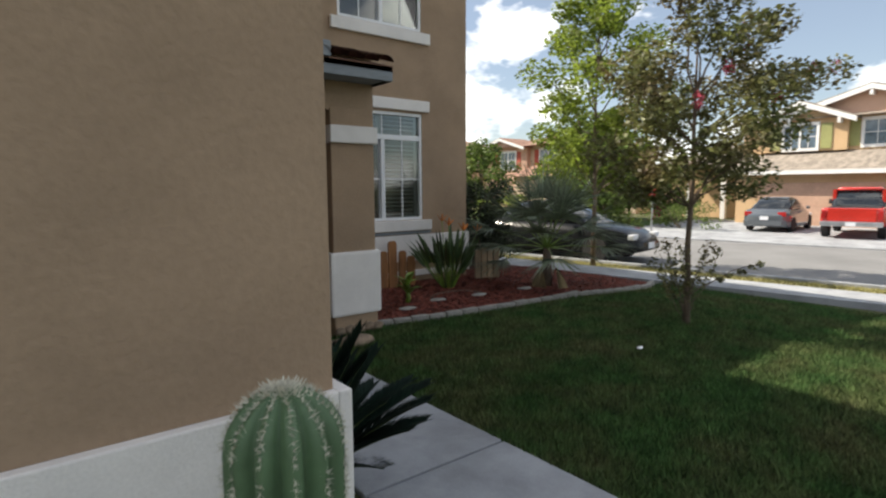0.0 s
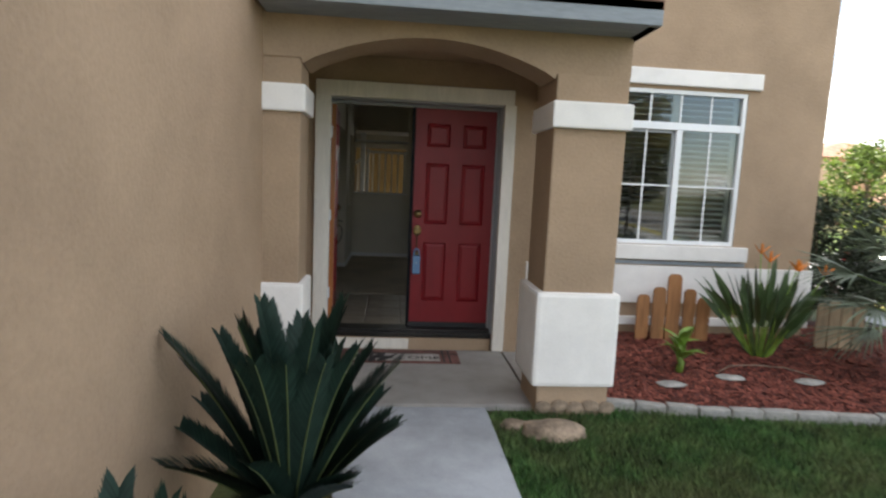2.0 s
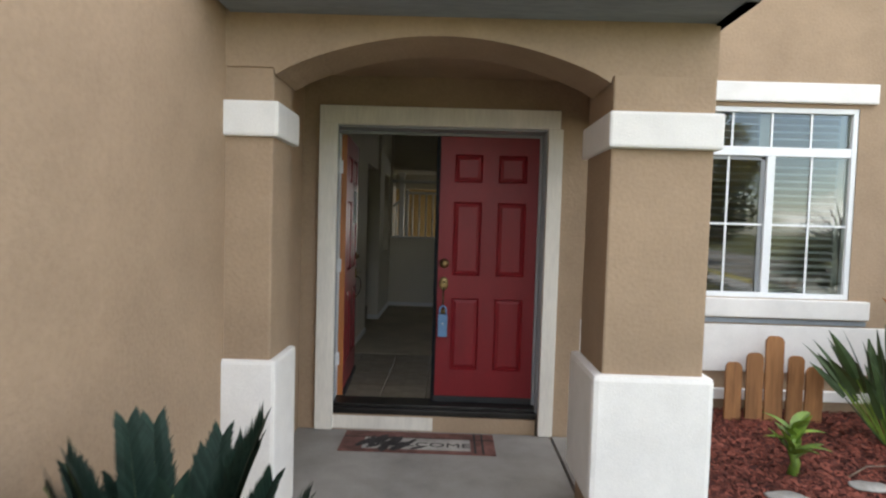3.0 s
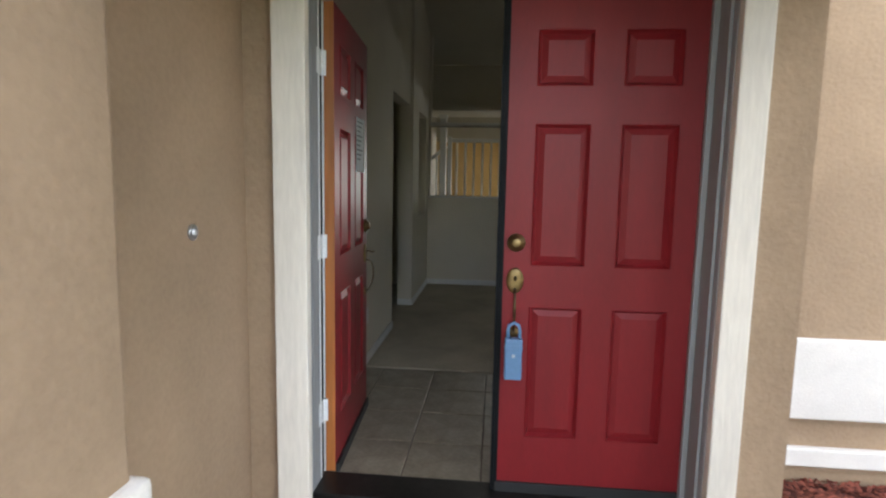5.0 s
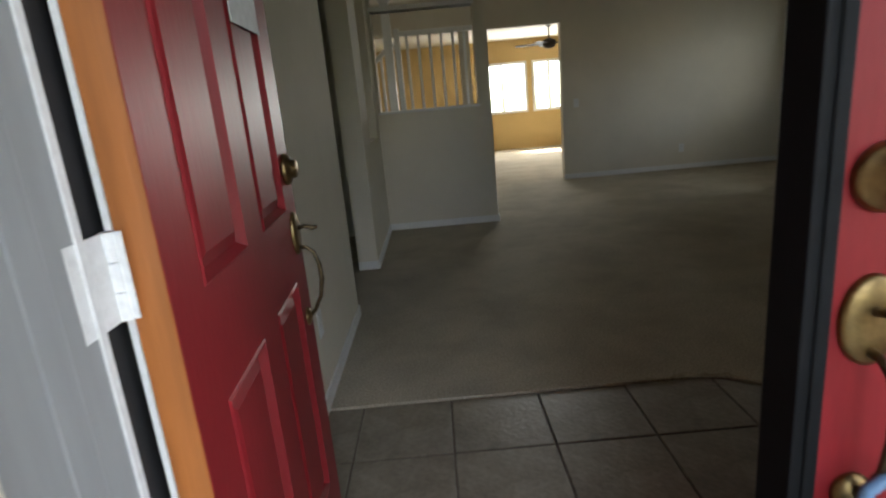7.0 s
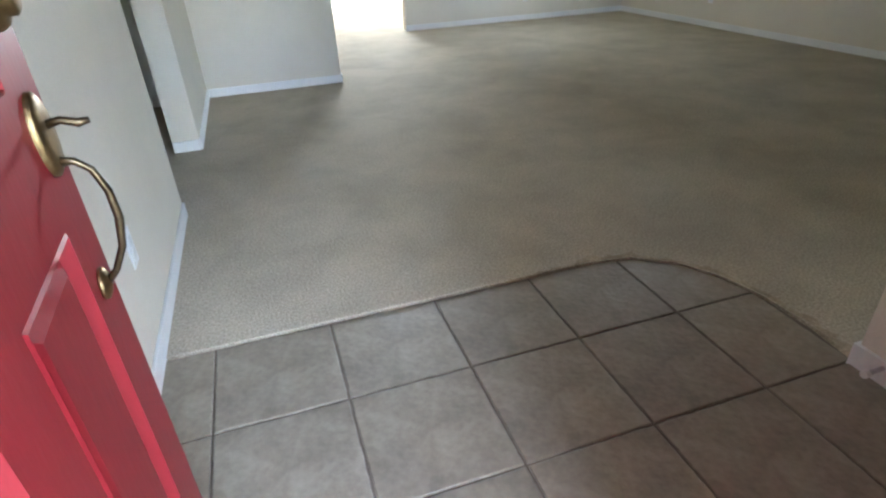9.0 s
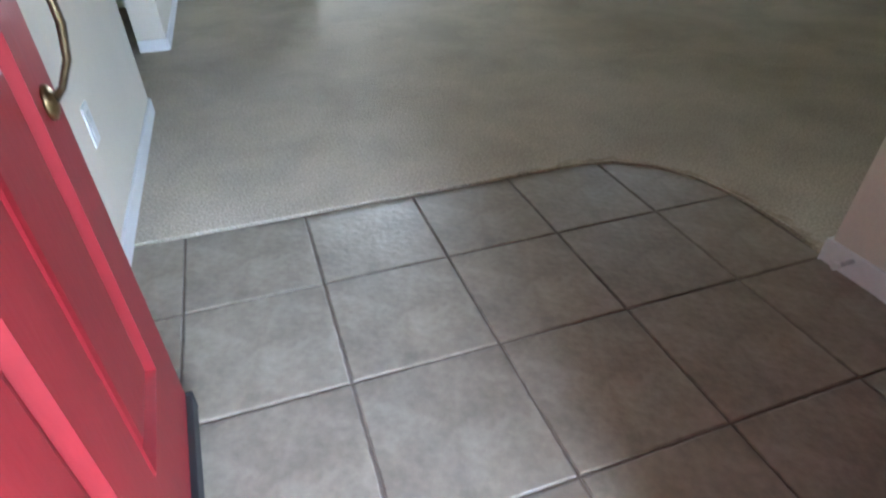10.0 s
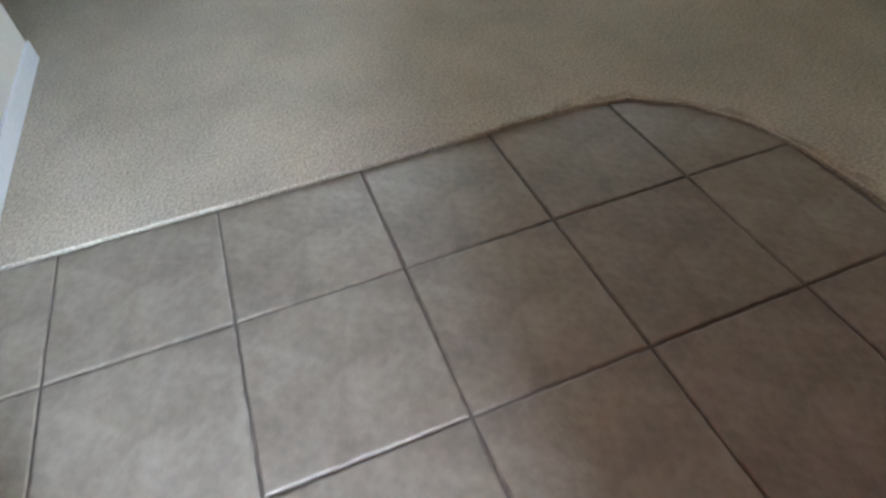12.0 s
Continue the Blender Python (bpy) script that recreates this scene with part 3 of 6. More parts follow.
# front door surround
structure("door_trim", boxes((-0.872, -0.740, -0.25, -0.20, G + 0.02, 2.14), (0.812, 0.920, -0.25, -0.20, G + 0.02, 2.14), (-0.872, 0.90, -0.245, -0.20, 2.14, 2.275), bevel=0.006), "trim_wood", "weathered white wooden trim round the front door")
structure("door_jamb", boxes((-0.81, -0.768, -0.20, 0.0, 0.0, 2.145), (0.81, 0.835, -0.20, 0.05, 0.0, 2.145), (-0.768, 0.81, -0.20, 0.05, 2.125, 2.145), (0.788, 0.81, -0.03, -0.004, 0.0, 2.125), (-0.768, -0.766, -0.10, -0.06, 0.0, 2.125), (-0.765, 0.788, -0.03, -0.004, 2.105, 2.125), (0.800, 0.81, -0.16, -0.11, 0.0, 2.125), bevel=0.002), "jamb", "grey painted door jambs")
structure("threshold", boxes((-0.768, 0.81, -0.13, 0.06, -0.03, 0.018), (-0.768, 0.81, -0.17, -0.13, -0.05, -0.005), bevel=0.006), "bronze", "dark bronze door threshold")
structure("riser", boxes((-0.80, 0.80, -0.19, 0.04, G, -0.05)), "stucco", "tan riser below the threshold")
structure("riser_patch", boxes((-0.78, 0.02, -0.193, -0.19, G + 0.015, -0.055)), "trim_wood", "worn white paint on the riser")
structure("weatherstrip", boxes((-0.7675, -0.7645, -0.012, 0.0, 0.02, 2.12)), "hinge", "white weatherstrip in the door frame")

# ---- interior shell ----
structure("floor", boxes((-3.0, 0.99, 0.06, 0.80, -0.12, -0.010), (-3.0, 4.42, 0.80, 1.5, -0.12, -0.010), (-3.0, 4.63, 1.5, 12.75, -0.12, -0.010)), "grout", "slab under tile and carpet")
bm = boxes((-3.0, 4.63, 1.566, 12.75, -0.010, 0.009), (1.024, 4.42, 0.80, 1.566, -0.010, 0.009))
CURVE = [(0.60, 1.562), (0.75, 1.537), (0.882, 1.442), (0.972, 1.302), (1.012, 1.151), (1.022, 0.97)]
prism(bm, CURVE + [(1.024, 1.566), (0.60, 1.566)], -0.010, 0.009)
structure("carpet", bm, "carpet", "beige cut-pile carpet")
edge_line = [Vector(p) for p in [(0.25, 1.5655)] + CURVE + [(1.004, 0.80)]]
vs, fs = [], []
for a, b in zip(edge_line, edge_line[1:]):
    d = (b - a).normalized()
    for k in range(int((b - a).length / 0.008)):
        p = a + d * 0.008 * k
        grow = min(1, (p.x - 0.25) / 0.35)
        w = max(0.002, grow * (0.030 + 0.028 * noise.noise(Vector((p.x, p.y, 0)) * 26) + 0.016 * noise.noise(Vector((p.x, p.y, 4)) * 90)))
        q = p + Vector((-d.y, d.x)) * w
        vs += [(p.x, p.y, -0.003), (p.x + (q.x - p.x) * 0.15, p.y + (q.y - p.y) * 0.15, 0.0085), (p.x + (q.x - p.x) * 0.4, p.y + (q.y - p.y) * 0.4, 0.0105), (q.x, q.y, 0.0088)]
for k in range(len(vs) // 4 - 1):
    fs += [(4 * k + m, 4 * k + m + 1, 4 * k + m + 5, 4 * k + m + 4) for m in range(3)]
bm = bmesh.new()
bv = [bm.verts.new(v) for v in vs]
for f in fs:
    bm.faces.new([bv[m] for m in f])
bmesh.ops.recalc_face_normals(bm, faces=bm.faces)
structure("carpet_edge", bm, "worn_carpet", "worn brown carpet edge along the tiles")
structure("wall_entry", wall_with_holes("x", -1.07, -0.948, 0.05, 3.645, 0, 4.6, [(2.66, 3.645, 0, 2.16)]), "paint", "beige painted entry wall with a doorway")
structure("wall_entry_2", wall_with_holes("x", -1.07, -0.915, 3.645, 5.0, 0, 4.6, [(4.09, 4.75, 0.96, 2.16)]), "paint", "beige painted wall with a recessed niche")
structure("niche_back", boxes((-1.10, -1.072, 4.0, 4.85, 0.8, 2.3)), "paint", "beige painted back of the wall niche")
structure("wall_entry_right", boxes((0.99, 1.0, 0.05, 0.78, 0, 4.6)), "paint", "beige painted wall beside the entry")
structure("wall_front_inner", wall_with_holes("y", 0.78, 0.80, 0.99, 4.42, 0, 4.6, [WIN]), "paint", "beige painted inner front wall")
structure("wall_pony", wall_with_holes("y", 5.0, 5.13, -1.07, 0.195, 0, 4.6, [(-0.885, 0.068, 1.18, 2.09), (-0.885, 0.068, 2.13, 4.2)]), "paint", "beige painted partition with a framed opening")
structure("wall_far", wall_with_holes("y", 7.39, 7.52, -3.0, 4.7, 0, 4.6, [(0.20, 1.435, 0, 2.12), (-2.4, 0.06, 1.02, 2.12)]), "paint", "beige painted far wall with a wide opening")
structure("stairwell_wall", boxes((-1.07, 0.195, 5.75, 5.85, 2.30, 4.6), (-1.07, 0.195, 5.13, 5.75, 2.30, 2.36)), "paint", "beige painted stairwell wall above the railing")
SHUT = (5.58, 6.86, 0.86, 2.16)
SX = 4.63                      # inner face of the side wall
RY = 12.75                     # inner face of the rear wall
structure("wall_side", wall_with_holes("x", SX, SX + 0.15, 1.5, 7.39, 0, 4.6, [SHUT]), "paint", "beige painted side wall with a shuttered window")
structure("wall_side_rear", boxes((SX, SX + 0.15, 7.52, RY + 0.1, 0, 4.6)), "ochre", "ochre painted side wall of the rear room")
REAR = [(0.90, 1.86, 0.84, 1.97), (1.98, 2.94, 0.84, 1.97)]
structure("wall_rear", wall_with_holes("y", RY, RY + 0.15, -3.0, SX + 0.1, 0, 4.6, REAR), "ochre", "ochre painted rear wall with two windows")
structure("wall_left_inner", boxes((-3.1, -3.0, 0.05, 14.8, 0, 4.6)), "paint", "beige painted inner wall")
structure("wall_doorway_back", boxes((-3.0, -1.07, 2.45, 2.55, 0, 4.6), (-3.0, -1.12, 4.88, 4.98, 0, 4.6), (-3.0, -1.07, 2.55, 4.88, 2.5, 2.6)), "paint", "beige painted walls of the side passage")
bm = bmesh.new()
for xr, (y0, z0), (y1, z1) in ((0.99, (0.05, 4.4), (0.79, 4.34)), (4.5, (0.79, 4.34), (1.8, 4.25)), (4.75, (1.8, 4.25), (7.45, 2.47)), (4.75, (7.45, 2.45), (12.85, 2.45))):
    q = [bm.verts.new(c) for c in ((-3.05, y0, z0), (xr, y0, z0), (xr, y1, z1), (-3.05, y1, z1))]
    r = [bm.verts.new((v.co.x, v.co.y, v.co.z + 0.1)) for v in q]
    bm.faces.new(q[::-1])
    bm.faces.new(r)
    for k in range(4):
        bm.faces.new((q[k], q[(k + 1) % 4], r[(k + 1) % 4], r[k]))
structure("ceiling", bm, "ceiling", "off-white sloped ceiling")
B = 0.012
structure("baseboard", boxes((-0.948, -0.948 + B, 0.05, 2.66, -0.012, 0.075), (-0.915, -0.915 + B, 3.645, 5.0, -0.012, 0.075), (-1.07, -0.915, 3.645 - B, 3.645, -0.012, 0.075), (-0.915, 0.195, 5.0 - B, 5.0, -0.012, 0.075), (0.195, 0.195 + B, 5.0 - B, 5.13, -0.012, 0.075), (1.435, SX, 7.39 - B, 7.39, -0.012, 0.075), (SX - B, SX, 1.5, 7.39, -0.012, 0.075), (0.99 - B, 0.99, 0.05, 0.80 + B, -0.012, 0.075), (0.99, 4.42, 0.80, 0.80 + B, -0.012, 0.075), bevel=0.003), "white_paint", "white painted baseboards")
structure("opening_trim", boxes((-0.90, 0.085, 4.97, 5.15, 2.09, 2.13), (-0.90, 0.085, 4.975, 5.15, 1.160, 1.185), bevel=0.004), "white_paint", "white ledge and head trim of the partition opening")


# ---- front doors ----
LEAF_W, LEAF_H, LEAF_T = 0.798, 2.085, 0.045
PANELS = [(0.128, 0.342), (0.470, 0.686)]
ROWS_Z = [(0.245, 0.812), (0.995, 1.567), (1.725, 1.935)]


def door_leaf(name, mat, parent_label, width, left_hinged):
    """A six-panel leaf: outer face at y = 0, meeting edge at x = 0, going to +x; mirrored when left_hinged."""
    sgn = -1 if left_hinged else 1
    d = thing(name, label=parent_label, category="door")
    body = bmesh.new()
    cuts_x = [0, PANELS[0][0], PANELS[0][1], PANELS[1][0], PANELS[1][1], width]
    xs = [(cuts_x[0], cuts_x[1]), (cuts_x[2], cuts_x[3]), (cuts_x[4], cuts_x[5])]
    for a, b in xs:
        box(body, sgn * a, sgn * b, 0, LEAF_T, 0, LEAF_H)
    zs = [(0, ROWS_Z[0][0]), (ROWS_Z[0][1], ROWS_Z[1][0]), (ROWS_Z[1][1], ROWS_Z[2][0]), (ROWS_Z[2][1], LEAF_H)]
    for a, b in zs:
        for p in PANELS:
            box(body, sgn * p[0], sgn * p[1], 0, LEAF_T, a, b)
    for p in PANELS:
        for z in ROWS_Z:
            box(body, sgn * p[0], sgn * p[1], 0.014, LEAF_T - 0.014, z[0], z[1])
    bmesh.ops.remove_doubles(body, verts=body.verts, dist=0.0005)
    bmesh.ops.recalc_face_normals(body, faces=body.faces)
    part("leaf", body, mat, d)
    for p in PANELS:
        for z in ROWS_Z:
            pb = bmesh.new()
            # raised field with a sloped border, and a moulding round it, on both faces
            for y0, s in ((0.0, 1), (LEAF_T, -1)):
                g, e = 0.012, 0.036
                o = [(p[0] + g, z[0] + g), (p[1] - g, z[0] + g), (p[1] - g, z[1] - g), (p[0] + g, z[1] - g)]
                i = [(p[0] + e, z[0] + e), (p[1] - e, z[0] + e), (p[1] - e, z[1] - e), (p[0] + e, z[1] - e)]
                vo = [pb.verts.new((sgn * x, y0 + s * 0.0138, zz)) for x, zz in o]
                vi = [pb.verts.new((sgn * x, y0 + s * 0.004, zz)) for x, zz in i]
                pb.faces.new(vi)
                for k in range(4):
                    pb.faces.new((vo[k], vo[(k + 1) % 4], vi[(k + 1) % 4], vi[k]))
                m = 0.011
                a = [(p[0], z[0]), (p[1], z[0]), (p[1], z[1]), (p[0], z[1])]
                b = [(p[0] + m, z[0] + m), (p[1] - m, z[0] + m), (p[1] - m, z[1] - m), (p[0] + m, z[1] - m)]
                va = [pb.verts.new((sgn * x, y0 - s * 0.003, zz)) for x, zz in a]
                vb = [pb.verts.new((sgn * x, y0 + s * 0.0136, zz)) for x, zz in b]
                vc = [pb.verts.new((sgn * (x - (0.006 if x == p[0] else -0.006)), y0 + s * 0.001, zz - (0.006 if zz == z[0] else -0.006))) for x, zz in a]
                for k in range(4):
                    pb.faces.new((va[k], va[(k + 1) % 4], vb[(k + 1) % 4], vb[k]))
                    pb.faces.new((vc[k], vc[(k + 1) % 4], va[(k + 1) % 4], va[k]))
            bmesh.ops.recalc_face_normals(pb, faces=pb.faces)
            part("panel", pb, mat, d)
    part("sweep", boxes((min(0.002 * sgn, (width - 0.002) * sgn), max(0.002 * sgn, (width - 0.002) * sgn), -0.013, LEAF_T + 0.004, -0.018, 0.032), bevel=0.003), "black", d, "black rubber door sweep")
    return d


def handle_set(d, x, out, tail=True):
    """Deadbolt, thumb-latch plate and curved grip on the outer face, which looks to -y."""
    bm = lathe(bmesh.new(), [(0.037, 0.0), (0.038, 0.006), (0.033, 0.014), (0.023, 0.017), (0.022, 0.027), (0.017, 0.031)], (0, 0, 0), "Y", 28)
    o = part("deadbolt", bm, "brass", d, "antique brass deadbolt", True)
    o.location = (x, 0, 1.085)
    bm = bmesh.new()
    n = 28
    rings = []
    for depth, k in ((0.0, 1.0), (-0.006, 1.0), (-0.010, 0.88), (-0.011, 0.4)):
        rings.append([bm.verts.new((0.036 * k * math.cos(2 * math.pi * j / n), depth, 0.054 * k * math.sin(2 * math.pi * j / n))) for j in range(n)])
    for u, v in zip(rings, rings[1:]):
        for j in range(n):
            bm.faces.new((u[j], u[(j + 1) % n], v[(j + 1) % n], v[j]))
    bm.faces.new(rings[-1])
    bmesh.ops.recalc_face_normals(bm, faces=bm.faces)
    plate = part("latch_plate", bm, "brass", d, "antique brass latch plate", True)
    plate.location = (x, 0, 0.925)
    lip = tube(bmesh.new(), [(0, -0.008, 0.012), (0, -0.026, 0.016), (0, -0.045, 0.010), (0, -0.058, 0.012)], [0.006, 0.005, 0.006, 0.004], 10)
    part("thumb_latch", lip, "dark_brass", plate, "", True)
    pts = [(0, -0.006, -0.036), (0, -0.024, -0.038), (0, -0.040, -0.052), (0, -0.050, -0.085), (0, -0.051, -0.125), (0, -0.042, -0.170), (0, -0.024, -0.205), (0, -0.006, -0.222)]
    part("grip", tube(bmesh.new(), pts, [0.007, 0.0052, 0.0048, 0.0056, 0.0062, 0.0052, 0.0048, 0.007], 12), "dark_brass", d, "curved tarnished brass grip", True).location = (x, 0, 0.925)
    bm = lathe(bmesh.new(), [(0.024, 0.0), (0.024, 0.005), (0.016, 0.010), (0.006, 0.013)], (0, 0, 0), "Y", 22)
    part("grip_rosette", bm, "brass", d, "", True).location = (x, 0, 0.703)


right_leaf = door_leaf("front_door", "red", "closed red six-panel front door leaf with brass hardware", LEAF_W, False)
right_leaf.matrix_basis = pose(0.010, 0.0, 0.03)
handle_set(right_leaf, 0.062, True)
part("astragal", boxes((-0.018, 0.002, -0.008, 0.058, -0.01, LEAF_H), (-0.004, 0.012, -0.012, -0.001, -0.01, LEAF_H), bevel=0.003), "dark_seal", right_leaf, "dark grey astragal strip")
left_leaf = door_leaf("front_door", "red", "open red six-panel front door leaf with a paper notice", LEAF_W, True)
# swung inwards past square on its hinges
SWING = 93.2
left_leaf.matrix_basis = pose(-0.765, 0.058, 0.02) @ pose(0, 0, 0, 0, 0, SWING) @ Matrix.Translation((LEAF_W, -LEAF_T, 0))
handle_set(left_leaf, -0.062, True)
part("edge_strip", boxes((-LEAF_W - 0.0025, -LEAF_W - 0.0002, 0.001, LEAF_T - 0.001, 0.0, LEAF_H)), "edge_wood", left_leaf, "varnished orange-brown wooden edge")
part("edge_strip", boxes((-LEAF_W - 0.004, -LEAF_W + 0.004, LEAF_T + 0.0005, LEAF_T + 0.008, 0.0, LEAF_H)), "hinge", left_leaf, "white painted corner strip")
part("sweep_cap", boxes((-0.004, 0.006, -0.014, LEAF_T + 0.006, -0.022, 0.034), bevel=0.003), "black", left_leaf, "black rubber sweep end")
notice = part("notice", boxes((-0.335, -0.125, -0.0062, -0.0045, 1.385, 1.665)), "paper", left_leaf, "white printed paper notice")
for k in range(9):
    part("print_line", boxes((-0.320, -0.17 - 0.03 * (k % 3), -0.0068, -0.0062, 1.64 - 0.024 * k, 1.646 - 0.024 * k)), "ink", notice)
# solid black box stands in for the shade in the hinge gap
structure("hinge_gap_shade", boxes((-0.85, -0.785, 0.001, 0.088, 0.0, 2.12)), "black", "black box painted as the shade in the gap behind the open door leaf")
UNSWING = left_leaf.matrix_basis.inverted()
for zc in (0.32, 1.07, 1.85):
    hg = part("hinge", boxes((-0.0085, -0.0055, -0.065, 0.008, -0.052, 0.052), (-0.008, 0.012, 0.0085, 0.0115, -0.052, 0.052)), "hinge", left_leaf, "white painted butt hinge")
    hg.matrix_basis = UNSWING @ pose(-0.762, 0.034, zc)
    for k in range(3):
        part("knuckle", cyl(bmesh.new(), (-0.004, 0.010, -0.052 + 0.0355 * k), (-0.004, 0.010, -0.019 + 0.0355 * k), 0.0085, n=14), "hinge", hg)

# lockbox hanging from the grip
lb = thing("lockbox", (0.073, -0.046, 0.545), label="blue key lockbox hanging from the brass door grip", category="lockbox")
part("body", boxes((-0.036, 0.036, -0.028, 0.020, 0.0, 0.175), bevel=0.008), "lockbox", lb)
part("cap", boxes((-0.037, 0.037, -0.0295, 0.021, 0.125, 0.150), bevel=0.004), "lockbox", lb)
part("keyhole", cyl(bmesh.new(), (0, -0.0285, 0.105), (0, -0.031, 0.105), 0.007, n=14), "steel", lb)
part("shackle", tube(bmesh.new(), [(-0.024, -0.004, 0.165), (-0.025, -0.004, 0.205), (-0.020, -0.004, 0.228), (0, -0.004, 0.240), (0.020, -0.004, 0.228), (0.025, -0.004, 0.205), (0.024, -0.004, 0.165)], 0.0075, 10), "lockbox", lb, "blue coated shackle", True)

# bell push
bell = thing("doorbell", (-1.003, -0.60, 1.18), label="round chrome doorbell button on the stucco porch wall", category="doorbell")
part("rim", lathe(bmesh.new(), [(0.026, 0.0), (0.027, 0.006), (0.021, 0.010), (0.019, 0.007)], (0, 0, 0), "X", 24), "steel", bell, "", True)
part("button", lathe(bmesh.new(), [(0.012, 0.004), (0.012, 0.010), (0.008, 0.013)], (0, 0, 0), "X", 18), "plate", bell, "", True)
structure("porch_side_wall", boxes((-1.03, -1.004, -1.27, -0.20, G, 2.55)), "stucco", "tan stucco porch side wall")

# doormat
mat_ob = thing("doormat", (-0.06, -0.42, G + 0.012), label="worn brick-patterned doormat with pale lettered band", category="doormat")
part("pad", boxes((-0.56, 0.535, -0.19, 0.17, 0.0, 0.011), bevel=0.003), "mat_brick", mat_ob)
part("band", boxes((-0.40, 0.36, -0.150, 0.045, 0.011, 0.0135)), "mat_pale", mat_ob, "pale printed band")
part("border", boxes((0.385, 0.40, -0.185, 0.165, 0.011, 0.0137), (0.44, 0.455, -0.185, 0.165, 0.011, 0.0137), (-0.55, 0.53, 0.05, 0.058, 0.011, 0.0135)), "mat_dark", mat_ob, "dark printed lines")
bm = bmesh.new()
for k in range(16):
    px, py = rng.uniform(-0.40, 0.0), rng.uniform(-0.13, 0.03)
    bmesh.ops.create_circle(bm, cap_ends=True, segments=9, radius=rng.uniform(0.03, 0.075), matrix=Matrix.Translation((px, py, 0.0142 + 0.0002 * k)) @ pose(0, 0, 0, 0, 0, rng.uniform(0, 90)) @ Matrix.Diagonal((1.6, 0.5, 1, 1)))
part("stain", bm, "mat_dark", mat_ob, "dark foliage print")
text = bpy.data.curves.new("lettering", "FONT")
text.body = "WELCOME"
text.size, text.extrude, text.align_x = 0.105, 0.001, "CENTER"
text.materials.append(M["mat_dark"])
t_ob = new("lettering", text)
t_ob.parent = mat_ob
t_ob.location, t_ob.scale = (0.02, -0.098, 0.0145), (1.35, 0.9, 1)

# ---- windows ----
def window_unit(name, x0, x1, z0, z1, y, transom, label, blinds=True):
    """A white vinyl window in a wall that faces -y: fixed light over a slider, with grilles inside the panes."""
    w = tagged(new(name), label, "", "", "structure")
    f = 0.045
    part("window_frame", boxes((x0, x0 + f, y - 0.02, y + 0.06, z0, z1), (x1 - f, x1, y - 0.02, y + 0.06, z0, z1), (x0 + f, x1 - f, y - 0.02, y + 0.06, z0, z0 + f), (x0 + f, x1 - f, y - 0.02, y + 0.06, z1 - f, z1), bevel=0.004), "vinyl", w)
    xm = (x0 + x1) / 2
    if transom:
        part("transom", boxes((x0 + f, x1 - f, y - 0.015, y + 0.055, transom - 0.04, transom + 0.04), bevel=0.004), "vinyl", w)
    zt = transom - 0.04 if transom else z1 - f
    part("mullion", boxes((xm - 0.035, xm + 0.035, y - 0.012, y + 0.05, z0 + f, zt), bevel=0.004), "vinyl", w)
    panes = [(x0 + f, xm - 0.035, z0 + f, zt, 0.020), (xm + 0.035, x1 - f, z0 + f, zt, 0.012)]
    if transom:
        panes.append((x0 + f, x1 - f, transom + 0.04, z1 - f, 0.016))
    for k, (a, b, c, d, dy) in enumerate(panes):
        p = part("pane", boxes((a, b, y + dy, y + dy + 0.005, c, d)), "screened_glass" if k == 0 else "front_glass", w)
        p.visible_shadow = False
        g = bmesh.new()
        if k < 2:
            box(g, (a + b) / 2 - 0.009, (a + b) / 2 + 0.009, y + dy - 0.008, y + dy - 0.002, c, d)
            box(g, a, (a + b) / 2 - 0.009, y + dy - 0.0075, y + dy - 0.0025, (c + d) / 2 - 0.009, (c + d) / 2 + 0.009)
            box(g, (a + b) / 2 + 0.009, b, y + dy - 0.0075, y + dy - 0.0025, (c + d) / 2 - 0.009, (c + d) / 2 + 0.009)
        else:
            for q in (1, 2, 3):
                xx = a + (b - a) * q / 4
                box(g, xx - 0.009, xx + 0.009, y + dy - 0.008, y + dy - 0.002, c, d)
        part("grille", g, "vinyl", w)
    # sliding sash edge
    part("sash", boxes((xm - 0.075, xm - 0.036, y + 0.014, y + 0.045, z0 + f, zt), (x0 + f, xm - 0.036, y + 0.014, y + 0.045, zt - 0.035, zt), bevel=0.003), "jamb", w, "grey screen frame")
    return w


win = window_unit("window_1", *WIN, WY + 0.03, 2.145, "white vinyl front window with grilles and shutters")
structure("window_trim", boxes((2.06, 3.785, WY - 0.05, WY, 2.565, 2.735), (2.06, 3.81, WY - 0.06, WY, 0.68, 0.845), bevel=0.012), "stucco_white", "white stucco window head and sill")
structure("window_trim_2", boxes((2.06, 3.80, WY - 0.06, WY, 3.61, 3.78), bevel=0.012), "stucco_white", "white stucco sill of the upper window")
# the sill's shadow, modelled as a thin strip in the fascia colour
structure("sill_shadow_strip", boxes((2.06, 3.81, WY - 0.02, WY, 0.625, 0.665)), "fascia", "blue-grey strip painted as the shadow under the window sill")
win2 = window_unit("window_2", *UWIN, WY + 0.03, None, "white vinyl upper window with grilles")
# plantation shutters behind the front window
sh = thing("window_shutters", (0, WY + 0.15, 0), label="white plantation shutters behind the front window", category="shutters")
part("shutter_frame", boxes((2.20, 2.25, 0, 0.03, 0.86, 2.52), (2.88, 2.97, 0, 0.03, 0.86, 2.52), (3.60, 3.65, 0, 0.03, 0.86, 2.52), (2.25, 2.88, 0, 0.03, 0.86, 0.92), (2.97, 3.60, 0, 0.03, 0.86, 0.92), (2.25, 2.88, 0, 0.03, 2.10, 2.18), (2.97, 3.60, 0, 0.03, 2.10, 2.18)), "slat", sh)
